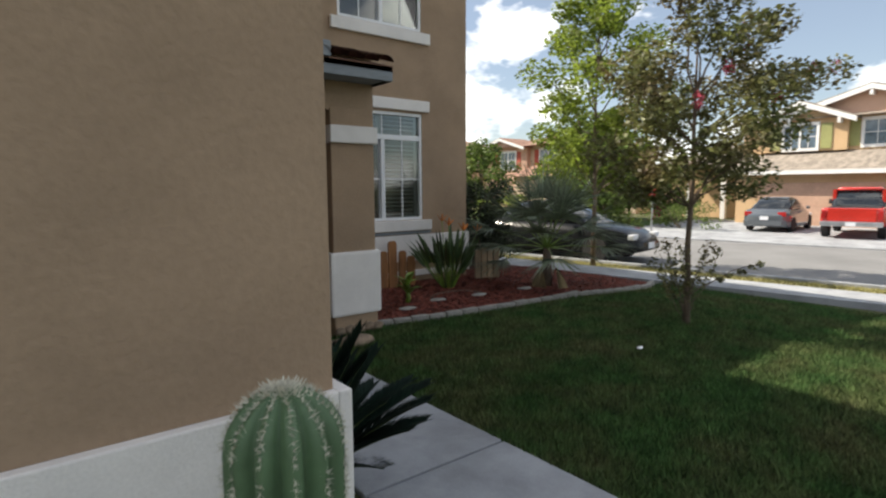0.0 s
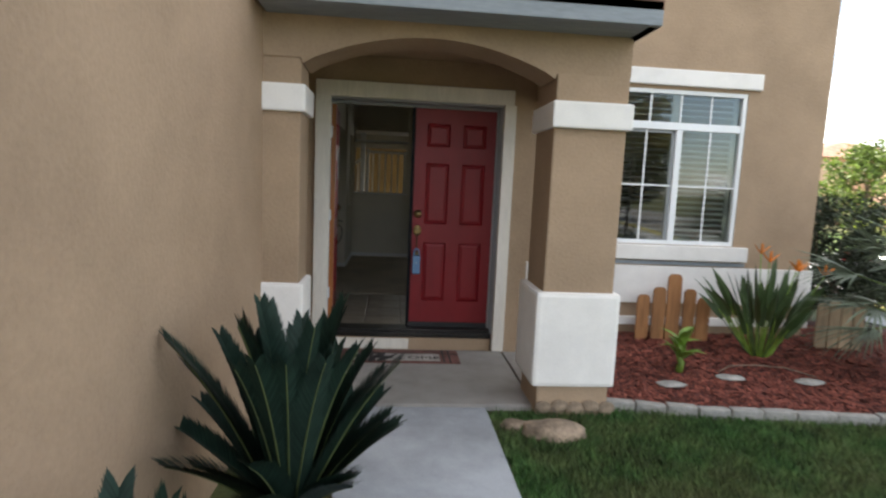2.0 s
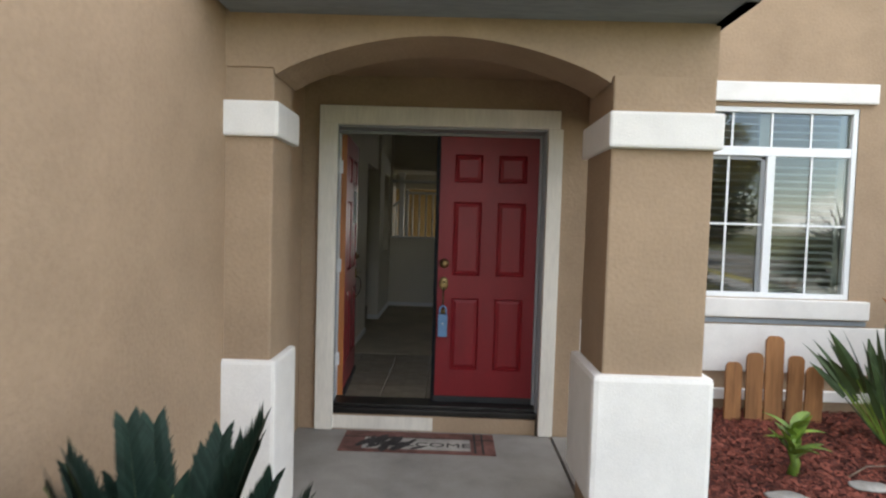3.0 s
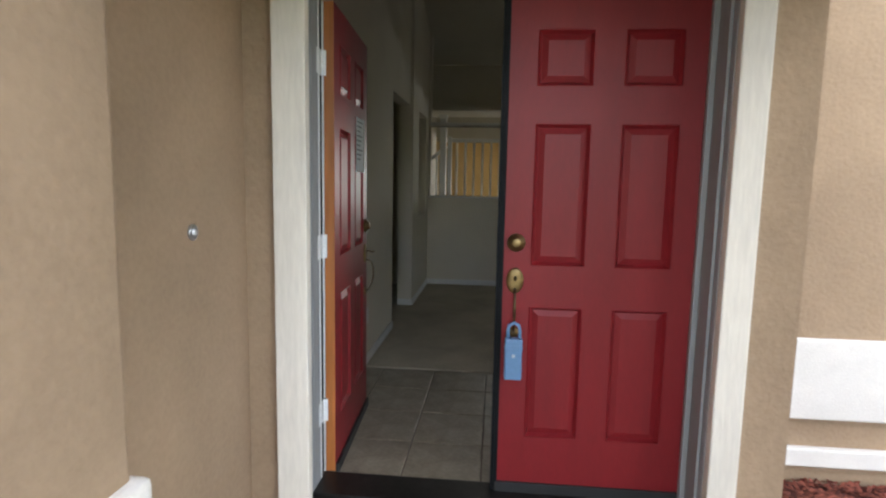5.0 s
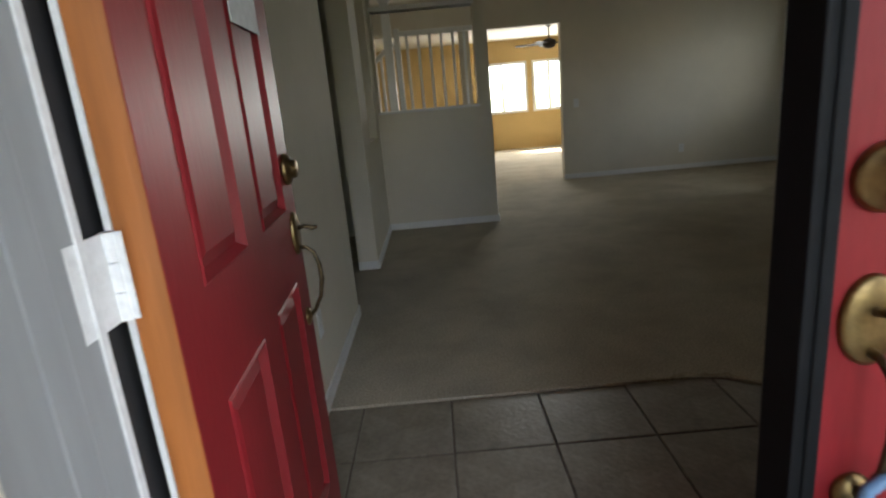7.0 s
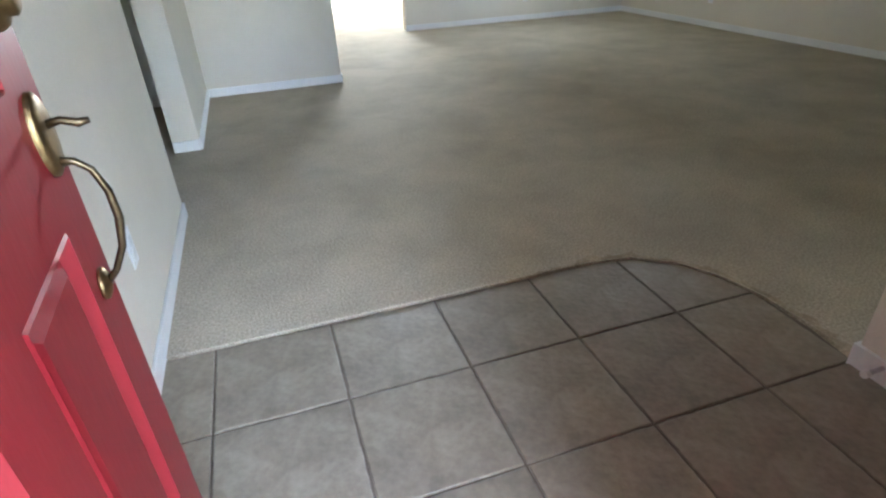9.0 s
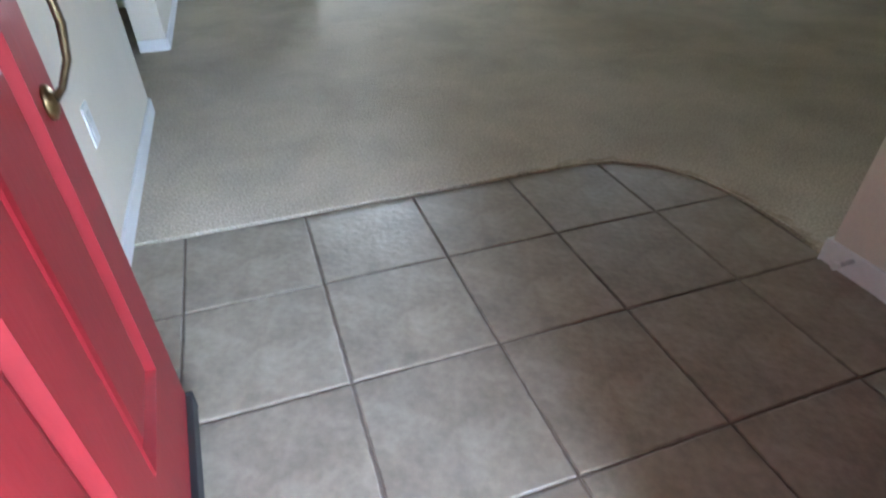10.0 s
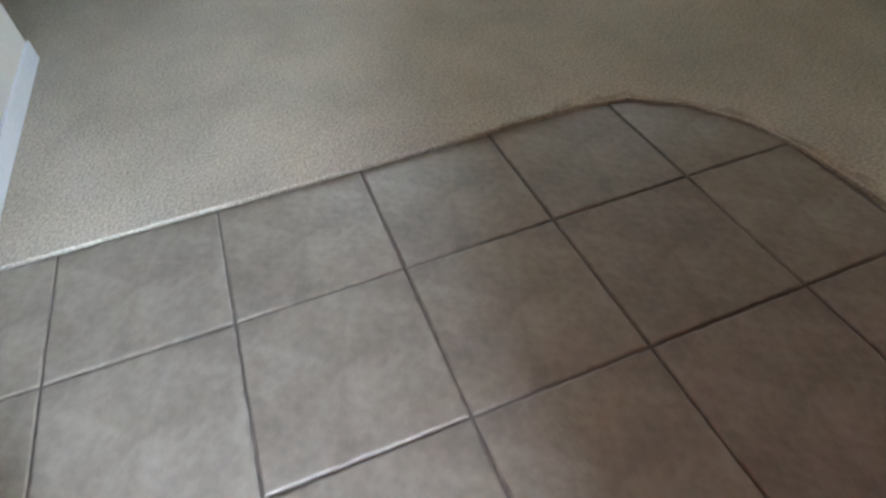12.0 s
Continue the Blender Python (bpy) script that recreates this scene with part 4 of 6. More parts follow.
sl = bmesh.new()
box(sl, -0.31, 0.31, -0.03, 0.03, -0.004, 0.004, bevel=0.003, seg=1)
slat_first = None
for xc in (2.565, 3.285):
    for k in range(25):
        zc = 0.945 + 0.0635 * k
        if 2.06 < zc < 2.22 or zc > 2.5:
            continue
        if slat_first is None:
            slat_first = part("slat", sl, "slat", sh)
            o = slat_first
        else:
            o = new("slat", slat_first.data)
            o.parent = sh
        o.matrix_basis = pose(xc, 0.016, zc, 22)
# dark blue-grey sheet gives the unlit room's darkness behind the upper panes
structure("room_behind_upper_window", boxes((1.9, 4.0, 1.2, 1.25, 3.5, 5.2)), "room_shade", "dark sheet standing in for the unlit room behind the upper window")

# interior shuttered side window
w3 = tagged(new("window_3"), "white framed side window with open shutters", "", "", "structure")
y0, y1, z0, z1 = SHUT
part("window_frame", boxes((SX - 0.07, SX + 0.02, y0 - 0.03, y0 + 0.05, z0 - 0.03, z1 + 0.03), (SX - 0.07, SX + 0.02, y1 - 0.05, y1 + 0.03, z0 - 0.03, z1 + 0.03), (SX - 0.07, SX + 0.02, y0 + 0.05, y1 - 0.05, z0 - 0.05, z0 + 0.05), (SX - 0.07, SX + 0.02, y0 + 0.05, y1 - 0.05, z1 - 0.05, z1 + 0.03), (SX - 0.05, SX, (y0 + y1) / 2 - 0.04, (y0 + y1) / 2 + 0.04, z0 + 0.05, z1 - 0.05), bevel=0.004), "white_paint", w3)
p = part("pane", boxes((SX + 0.09, SX + 0.095, y0, y1, z0, z1)), "glass", w3)
p.visible_shadow = False
sl = bmesh.new()
box(sl, -0.03, 0.03, -0.285, 0.285, -0.004, 0.004, bevel=0.003, seg=1)
slat_first = None
for yc in (y0 + 0.335, y1 - 0.335):
    for k in range(17):
        if slat_first is None:
            slat_first = part("slat", sl, "slat", w3)
            o = slat_first
        else:
            o = new("slat", slat_first.data)
            o.parent = w3
        o.matrix_basis = pose(SX - 0.025, yc, z0 + 0.085 + 0.0685 * k, 0, -18, 0)
w4 = tagged(new("window_4"), "white framed rear windows full of daylight", "", "", "structure")
for a, b, c, d in REAR:
    m = a + (b - a) * 0.40
    part("window_frame", boxes((a, a + 0.06, RY - 0.04, RY + 0.08, c, d), (b - 0.06, b, RY - 0.04, RY + 0.08, c, d), (a + 0.06, b - 0.06, RY - 0.04, RY + 0.08, c, c + 0.06), (a + 0.06, b - 0.06, RY - 0.04, RY + 0.08, d - 0.06, d), (m - 0.03, m + 0.03, RY - 0.02, RY + 0.06, c + 0.06, d - 0.06)), "white_paint", w4)
    p = part("pane", boxes((a, b, RY + 0.09, RY + 0.095, c, d)), "glass", w4)
    p.visible_shadow = False
# skylight from the openings: sky light at the rear and side windows and the front doorway side
for name, loc, target, sx, sy, power in (("rear_daylight", (1.92, RY + 0.2, 1.42), (1.92, 8, 1.0), 2.1, 1.15, 24), ("side_daylight", (SX + 0.22, 6.22, 1.51), (0, 6.2, 1.0), 1.3, 1.3, 1.0)):
    ld = bpy.data.lights.new(name, "AREA")
    ld.shape, ld.size, ld.size_y, ld.energy, ld.color = "RECTANGLE", sx, sy, power, (0.93, 0.97, 1.0)
    new(name, ld).matrix_world = look(loc, target)

# ---- stair landing seen through the partition ----
rail = thing("stair_railing", (0, 5.6, 0), label="white painted stair railing behind the partition opening", category="railing")
part("newel_post", boxes((-0.825, -0.735, -0.045, 0.045, 0.86, 2.26), (-0.84, -0.72, -0.06, 0.06, 2.26, 2.30), bevel=0.006), "white_paint", rail)
part("newel_post", boxes((-0.715, -0.655, -0.03, 0.03, 0.86, 2.00), bevel=0.006), "white_paint", rail, "slimmer white post")
part("handrail", boxes((-0.655, 0.19, -0.03, 0.03, 1.925, 1.975), bevel=0.01), "white_paint", rail)
part("bottom_rail", boxes((-0.655, 0.19, -0.025, 0.025, 1.00, 1.04), bevel=0.006), "white_paint", rail)
for k in range(7):
    part("baluster", boxes((-0.598 + 0.12 * k, -0.57 + 0.12 * k, -0.014, 0.014, 1.04, 1.925), bevel=0.003), "white_paint", rail)
part("sloping_rail", tube(bmesh.new(), [(-0.735, 0.0, 1.86), (-0.82, 0.05, 1.80), (-1.05, 0.12, 1.62)], [0.026, 0.026, 0.026], 10), "white_paint", rail, "sloping white handrail", True)
for x, z in ((-0.875, 1.74), (-0.96, 1.68)):
    part("baluster", boxes((x - 0.014, x + 0.014, 0.05, 0.078, 0.86, z), bevel=0.003), "white_paint", rail)
structure("landing", boxes((-1.07, 0.195, 5.5, 7.39, 0.70, 0.86)), "carpet", "carpeted stair landing")
structure("landing_wall", boxes((-1.07, 0.195, 5.48, 5.5, -0.004, 0.86)), "paint", "beige wall under the landing")
structure("stair_side_wall", boxes((-1.20, -1.07, 5.13, 7.39, 0, 4.6)), "paint", "beige painted stair side wall")
# ---- entry tiles ----
TX = [-0.948, -0.789, -0.419, -0.050, 0.317, 0.686, 1.05]
TY = [-0.33, 0.06, 0.432, 0.810, 1.186, 1.560]
TILE_EDGE = [(-0.95, 1.56), (0.60, 1.56), (0.75, 1.535), (0.88, 1.44), (0.97, 1.30), (1.01, 1.15), (1.02, 0.97), (1.0, 0.80), (1.0, 0.06), (-0.95, 0.06)]
tile_parent = structure("tile_bed", prism(bmesh.new(), TILE_EDGE[::-1], -0.0095, -0.0015), "grout", "brown grout between the entry tiles")
J = 0.0035


def clip(poly, a, b):
    """The part of a polygon on the left of the line a to b."""
    out = []
    side = lambda p: (b[0] - a[0]) * (p[1] - a[1]) - (b[1] - a[1]) * (p[0] - a[0])
    for p, q in zip(poly, poly[1:] + poly[:1]):
        sp, sq = side(p), side(q)
        if sp >= 0:
            out.append(p)
        if (sp > 0 > sq) or (sp < 0 < sq):
            k = sp / (sp - sq)
            out.append((p[0] + k * (q[0] - p[0]), p[1] + k * (q[1] - p[1])))
    return out


ring = TILE_EDGE[::-1]
for i in range(len(TX) - 1):
    for j in range(len(TY) - 1):
        poly = [(TX[i] + J, TY[j] + J), (TX[i + 1] - J, TY[j] + J), (TX[i + 1] - J, TY[j + 1] - J), (TX[i] + J, TY[j + 1] - J)]
        for a, b in zip(ring, ring[1:] + ring[:1]):
            if poly:
                poly = clip(poly, a, b)
        if len(poly) < 3:
            continue
        cx, cy = sum(p[0] for p in poly) / len(poly), sum(p[1] for p in poly) / len(poly)
        bm = bmesh.new()
        fine = []
        for (px, py), (qx, qy) in zip(poly, poly[1:] + poly[:1]):
            steps = max(1, int(math.hypot(qx - px, qy - py) / 0.016))
            for k in range(steps):
                u = k / steps
                w = 0.0 if k == 0 else 0.0045 * noise.noise(Vector((px + (qx - px) * u, py + (qy - py) * u, 3.0 * i + j)) * 55)
                fine.append((px + (qx - px) * u + (cx - px) * w * 3, py + (qy - py) * u + (cy - py) * w * 3))
        poly = fine
        low = [bm.verts.new((x - cx, y - cy, -0.004)) for x, y in poly]
        mid = [bm.verts.new((x - cx, y - cy, 0.0015)) for x, y in poly]
        s = 1 - 0.0035 / 0.18
        top = [bm.verts.new(((x - cx) * s, (y - cy) * s, 0.004)) for x, y in poly]
        n = len(poly)
        bm.faces.new(top)
        for k in range(n):
            bm.faces.new((low[k], low[(k + 1) % n], mid[(k + 1) % n], mid[k]))
            bm.faces.new((mid[k], mid[(k + 1) % n], top[(k + 1) % n], top[k]))
        bmesh.ops.recalc_face_normals(bm, faces=bm.faces)
        o = part("tile", bm, "tile", tile_parent)
        o.location = (cx, cy, 0)

# door stop, outlets, switch
ds = thing("door_stop", (0.978, 0.72, 0.055), label="white spring door stop on the baseboard", category="door stop")
part("spring", cyl(bmesh.new(), (0, 0, 0), (-0.055, 0, 0), 0.007, n=12), "steel", ds)
part("tip", cyl(bmesh.new(), (-0.055, 0, 0), (-0.07, 0, 0), 0.011, n=14), "white_paint", ds)


def wall_plate(name, m, label, slots):
    o = thing(name, label=label, category=name.replace("_", " "), group="wall plates")
    o.matrix_basis = m
    part("cover", boxes((-0.036, 0.036, -0.005, 0, -0.058, 0.058), bevel=0.002), "white_paint", o)
    for s in slots:
        part("socket" if len(slots) > 1 else "rocker", boxes((-0.016, 0.016, -0.008, -0.005, s - 0.016, s + 0.016), bevel=0.002), "slat", o)
    return o


wall_plate("outlet", pose(-0.948, 1.655, 0.365, 0, 0, 90), "white duplex outlet on the entry wall", (-0.022, 0.022))
wall_plate("outlet", pose(3.11, 7.39, 0.305), "white duplex outlet on the far wall", (-0.022, 0.022))
wall_plate("outlet", pose(SX, 5.655, 0.32, 0, 0, -90), "white duplex outlet on the side wall", (-0.022, 0.022))
wall_plate("light_switch", pose(1.625, 7.39, 1.055), "white light switch beside the opening", (0.0,))

fan = thing("ceiling_fan", (1.87, 10.2, 2.45), label="dark bronze ceiling fan hanging in the rear room", category="fan")
part("rod", cyl(bmesh.new(), (0, 0, 0), (0, 0, -0.28), 0.014, n=12), "fan", fan)
part("canopy", lathe(bmesh.new(), [(0.02, -0.07), (0.06, -0.03), (0.07, 0.0)], (0, 0, 0)), "fan", fan, "", True)
part("motor", lathe(bmesh.new(), [(0.03, -0.44), (0.10, -0.42), (0.13, -0.36), (0.12, -0.30), (0.04, -0.26)], (0, 0, 0)), "fan", fan, "", True)
for k in range(5):
    bm = boxes((0.12, 0.62, -0.06, 0.06, -0.004, 0.004), bevel=0.003)
    o = part("blade", bm, "fan", fan)
    o.matrix_basis = pose(0, 0, -0.35, 10, 0, 72 * k + 20)

# ---- garden ----
def ribbed_cactus(name, x, y, z0, height, radius, ribs):
    c = thing(name, (x, y, z0), label="tall ribbed green cactus with pale spines beside the wall", category="cactus")
    bm = bmesh.new()
    n = ribs * 8
    rings = []
    levels = [(k / 22 * (height - radius), 1.0) for k in range(23)]
    levels += [(height - radius + radius * 1.0 * math.sin(a), math.cos(a)) for a in np.linspace(0.15, 1.52, 10)]
    for z, k in levels:
        ring = []
        for j in range(n):
            t = 2 * math.pi * j / n
            ridge = abs(math.sin(t * ribs / 2)) ** 0.85
            r = radius * k * (0.70 + 0.30 * ridge)
            ring.append(bm.verts.new((r * math.cos(t), r * math.sin(t), z)))
        rings.append(ring)
    for u, v in zip(rings, rings[1:]):
        for j in range(n):
            bm.faces.new((u[j], u[(j + 1) % n], v[(j + 1) % n], v[j]))
    bm.faces.new(rings[-1])
    part("stem", bm, "cactus", c, "", True)
    vs, fs = [], []
    for q in range(ribs):
        t = 2 * math.pi * (q + 0.5) / ribs
        for z, k in [(0.3 + i * 0.012, 1.0) for i in range(int((height - radius - 0.3) / 0.012))] + [(height - radius + radius * math.sin(a), math.cos(a)) for a in np.linspace(0.12, 1.5, 14)]:
            p = Vector((radius * k * math.cos(t), radius * k * math.sin(t), z))
            o = Vector((math.cos(t) * max(k, 0.2), math.sin(t) * max(k, 0.2), 0.25 + (1 - k))).normalized()
            for s in range(12):
                d = (o + Vector(rng.uniform(-1.1, 1.1, 3))).normalized() * rng.uniform(0.006, 0.017)
                w = Vector(rng.uniform(-1, 1, 3)).normalized() * 0.0011
                b = len(vs)
                vs += [tuple(p - w), tuple(p + w), tuple(p + d)]
                fs.append((b, b + 1, b + 2))
    raw("spine_coat", vs, fs, "spine", c, "pale bristling spines")
    bm = bmesh.new()
    for k in range(90):
        a, r = rng.uniform(0, 6.28), rng.uniform(0, 0.028)
        cyl(bm, (r * math.cos(a), r * math.sin(a), height - 0.012), (1.7 * r * math.cos(a), 1.7 * r * math.sin(a), height + rng.uniform(0.0, 0.012)), 0.0022, 0.0008, 4, False)
    part("crown_wool", bm, "spine", c, "tuft of pale wool")
    return c


ribbed_cactus("cactus", -1.40, -5.84, G, 1.20, 0.102, 12)


def cycad(name, x, y, z0, fronds, reach, seed, label, spread=3, low=(0.45, 0.95), short=1.0):
    r = np.random.default_rng(seed)
    c = thing(name, (x, y, z0), label=label, category="cycad", group="cycads by the path")
    bm = lathe(bmesh.new(), [(0.09, -0.02), (0.11, 0.06), (0.10, 0.16), (0.05, 0.21)], (0, 0, 0), "Z", 14)
    for v in bm.verts:
        v.co *= 1 + 0.12 * noise.noise(v.co * 30)
    part("caudex", bm, "trunk", c)
    for k in range(fronds):
        az = 2.399 * k + r.uniform(-0.2, 0.2)
        upright = k % spread
        lift = r.uniform(1.12, 1.5) if upright else r.uniform(*low)
        ln = reach * r.uniform(0.82, 1.08) * (1.0 if upright else short)
        pts = []
        p = Vector((0.04 * math.cos(az), 0.04 * math.sin(az), 0.18))
        n = 14
        for i in range(n + 1):
            pts.append(p.copy())
            e = lift - 0.32 * (i / n) ** 2
            p = p + Vector((math.cos(az) * math.cos(e), math.sin(az) * math.cos(e), math.sin(e))) * ln / n
        side = Vector((-math.sin(az), math.cos(az), 0))
        vs, fs = [], []
        m = 92
        for i in range(5, m):
            f = i / m * n
            a = pts[int(f)].lerp(pts[min(int(f) + 1, n)], f % 1)
            tan = (pts[min(int(f) + 1, n)] - pts[int(f)]).normalized() if int(f) < n else (pts[n] - pts[n - 1]).normalized()
            up = side.cross(tan)
            if up.z < 0:
                up = -up
            u = i / m
            L = 0.142 * (1 - abs(u - 0.45) ** 2 * 1.7) * r.uniform(0.9, 1.08)
            for s in (-1, 1):
                d = (tan * (1.0 + 0.5 * u) + side * s * 0.75 + up * 0.5).normalized()
                w = d.cross(up).normalized() * 0.0066
                q = a + d * L * 0.55
                tip = a + d * L - up * 0.006
                b = len(vs)
                vs += [tuple(a - w), tuple(a + w), tuple(q + w * 0.9), tuple(q - w * 0.9), tuple(tip)]
                fs += [(b, b + 1, b + 2, b + 3), (b + 3, b + 2, b + 4)]
        fr = part("frond", tube(bmesh.new(), [tuple(v) for v in pts], [0.0065 - 0.0045 * i / n for i in range(n + 1)], 5), "frond_rib", c)
        tagged(raw("plume", vs, fs, "cycad", fr), kind="stuff")
    return c


cycad("cycad", -0.72, -4.35, G, 50, 0.69, 3, "dark green cycad with stiff feathery fronds beside the path", 2)
cycad("cycad", -0.55, -3.08, G, 46, 0.84, 5, "large dark green cycad with upright fronds near the porch", 3, (0.7, 1.0), 0.68)


def leaf_blade(vs, fs, base, axis, side, length, width, droop, steps=5):
    """A long tapering leaf as a strip with a raised middle."""
    b = len(vs)
    p = Vector(base)
    d = Vector(axis).normalized()
    for i in range(steps + 1):
        u = i / steps
        w = width * (math.sin(math.pi * min(1, 0.12 + 0.88 * u) ** 0.8) + 0.08) * 0.5 if i < steps else 0.001
        up = side.cross(d)
        vs += [tuple(p - side * w), tuple(p - up * w * 0.35), tuple(p + side * w)]
        if i < steps:
            q = b + 3 * i
            fs += [(q, q + 1, q + 4, q + 3), (q + 1, q + 2, q + 5, q + 4)]
        p = p + d * length / steps
        d = (d + Vector((0, 0, -droop / steps))).normalized()


bp = thing("bird_of_paradise", (3.52, -0.22, G), label="bird-of-paradise plant with grey-green leaves and orange flowers", category="plant")
for k in range(58):
    az, out = 2.399 * k, rng.uniform(0.08, 0.85)
    d = Vector((math.cos(az) * out, math.sin(az) * out, 1)).normalized()
    base = Vector((math.cos(az) * 0.07, math.sin(az) * 0.07, 0))
    st = rng.uniform(0.25, 0.62)
    stem = part("stalk", cyl(bmesh.new(), base, base + d * st, 0.007, 0.004, 6, False), "croton" if k % 3 else "paradise", bp)
    vs, fs = [], []
    leaf_blade(vs, fs, base + d * st, d, d.cross(Vector((math.sin(k), math.cos(k), 0.1))).normalized(), rng.uniform(0.32, 0.46), rng.uniform(0.055, 0.085), 0.35)
    raw("leaf", vs, fs, "paradise", bp)
for k, (fx, fy, fz) in enumerate(((-0.10, -0.15, 0.98), (0.22, -0.1, 0.90), (0.42, 0.12, 0.86), (0.05, 0.2, 1.02), (0.60, 0.0, 0.84))):
    st = part("flower_stalk", cyl(bmesh.new(), (fx * 0.2, fy * 0.2, 0), (fx, fy, fz), 0.006, 0.005, 6, False), "croton", bp)
    vs, fs = [], []
    for j in range(5):
        a = j * 0.5 - 0.9
        leaf_blade(vs, fs, (fx, fy, fz), (math.sin(a) + 0.2, 0.25 * math.cos(3 * j), 0.9), Vector((0, 1, 0)), 0.13, 0.03, 0.1, 3)
    raw("flower", vs, fs, "flower", st, "orange crested flower")

cr = thing("dumb_cane", (2.42, -0.72, G), label="small bright green leafy plant in the red mulch", category="plant")
part("stem", tube(bmesh.new(), [(0, 0, 0), (0.02, 0, 0.09), (-0.01, 0.01, 0.18), (0, 0, 0.28)], [0.035, 0.03, 0.024, 0.015], 9), "croton", cr, "pale swollen stem", True)
for k in range(17):
    az = 2.399 * k
    e = rng.uniform(0.3, 1.3)
    d = Vector((math.cos(az) * math.cos(e), math.sin(az) * math.cos(e), math.sin(e)))
    vs, fs = [], []
    leaf_blade(vs, fs, (0, 0, 0.12 + 0.012 * k), d, d.cross(Vector((0.1, 0, 1))).normalized(), rng.uniform(0.17, 0.27), rng.uniform(0.055, 0.085), 0.9)
    raw("leaf", vs, fs, "croton", cr)


def picket_row(name, rows, y, mat, label):
    f = thing(name, (rows[0][0], y, G), label=label, category="fence", group="garden pickets")
    for a, b, top in rows:
        h, w, t = top - G, b - a, 0.022
        c = w * 0.28
        out = [(a, -0.05), (b, -0.05), (b, h - c), (b - c * 0.5, h - c * 0.2), (b - c, h), (a + c, h), (a + c * 0.5, h - c * 0.2), (a, h - c)]
        bm = slab_xz(bmesh.new(), [(p - rows[0][0], q) for p, q in out], 0, t)
        o = part("picket", bm, mat, f)
        o.rotation_euler = (rng.uniform(-0.03, 0.03), rng.uniform(-0.015, 0.015), 0)
    return f


picket_row("picket_fence", [(2.47, 2.605, 0.335), (2.645, 2.785, 0.415), (2.805, 2.955, 0.56), (2.985, 3.115, 0.40), (3.14, 3.285, 0.32)], 0.30, "picket", "short stained wooden picket panel against the wall")
picket_row("picket_fence", [(4.36, 4.48, 0.33), (4.50, 4.62, 0.36), (4.64, 4.76, 0.34), (4.78, 4.90, 0.36)], 0.08, "picket_old", "short weathered wooden picket panel at the house corner")


def boulder(name, x, y, z, sx, sy, sz, mat, label, seed, category="stone", group=""):
    bm = bmesh.new()
    bmesh.ops.create_icosphere(bm, subdivisions=3, radius=1)
    for v in bm.verts:
        k = 1 + 0.22 * noise.noise(v.co * 1.7 + Vector((seed, 0, 0))) + 0.07 * noise.noise(v.co * 5 + Vector((seed, 3, 0)))
        v.co = Vector((v.co.x * sx * k, v.co.y * sy * k, v.co.z * sz * k))
    o = part(name, bm, mat, None, "", True)
    o.location = (x, y, z)
    return tagged(o, label, category, group)


boulder("boulder", 0.93, -1.93, G + 0.01, 0.23, 0.13, 0.06, "rock", "flat pinkish-brown field stone by the column", 3, "boulder")
boulder("boulder", 0.70, -1.82, G, 0.10, 0.07, 0.04, "rock", "small brown stone at the lawn edge", 9, "boulder")
for k, (x, y) in enumerate(((2.16, -1.10), (2.78, -0.92), (4.30, -1.08), (3.45, -1.0))):
    boulder("stepping_stone", x, y, ground_height(x, y) + 0.035, 0.125, 0.075, 0.018, "edging", "pale flat stepping stone lying on red mulch", 20 + k, "stone", "stepping stones")
edge = thing("bed_edging", (0, 0, G), label="low pale concrete edging stones round the mulch bed", category="edging")
for (x0, y0), (x1, y1) in zip(BED_LINE, BED_LINE[1:]):
    L = math.hypot(x1 - x0, y1 - y0)
    m = max(1, round(L / 0.26))
    for j in range(m):
        a, b = j / m, (j + 1) / m
        xm, ym = x0 + (x1 - x0) * (a + b) / 2, y0 + (y1 - y0) * (a + b) / 2
        bm = boxes((-L / m / 2 + 0.004, L / m / 2 - 0.004, -0.04, 0.04, -0.10, 0.055), bevel=0.016)
        o = part("edging_stone", bm, "edging", edge)
        o.matrix_basis = pose(xm, ym, ground_height(xm, ym) - G + rng.uniform(-0.008, 0.008), rng.uniform(-3, 3), rng.uniform(-2, 2), math.degrees(math.atan2(y1 - y0, x1 - x0)) + rng.uniform(-2, 2))
hose = part("drip_hose", tube(bmesh.new(), [(2.75, -0.78, G + 0.03), (2.95, -0.66, G + 0.055), (3.20, -0.62, G + 0.05), (3.45, -0.70, G + 0.055), (3.62, -0.86, G + 0.03)], 0.0055, 8), "trunk", None, "", True)
tagged(hose, "thin brown drip hose lying across red mulch", "hose")
vs, fs = [], []
leaf_blade(vs, fs, (2.80, -3.92, G + 0.035), (1, 0.3, 0.1), Vector((-0.3, 1, 0)), 0.10, 0.05, 0.1, 4)
tagged(raw("fallen_leaf", vs, fs, "paper"), "pale dry fallen leaf on the green lawn", "leaf")


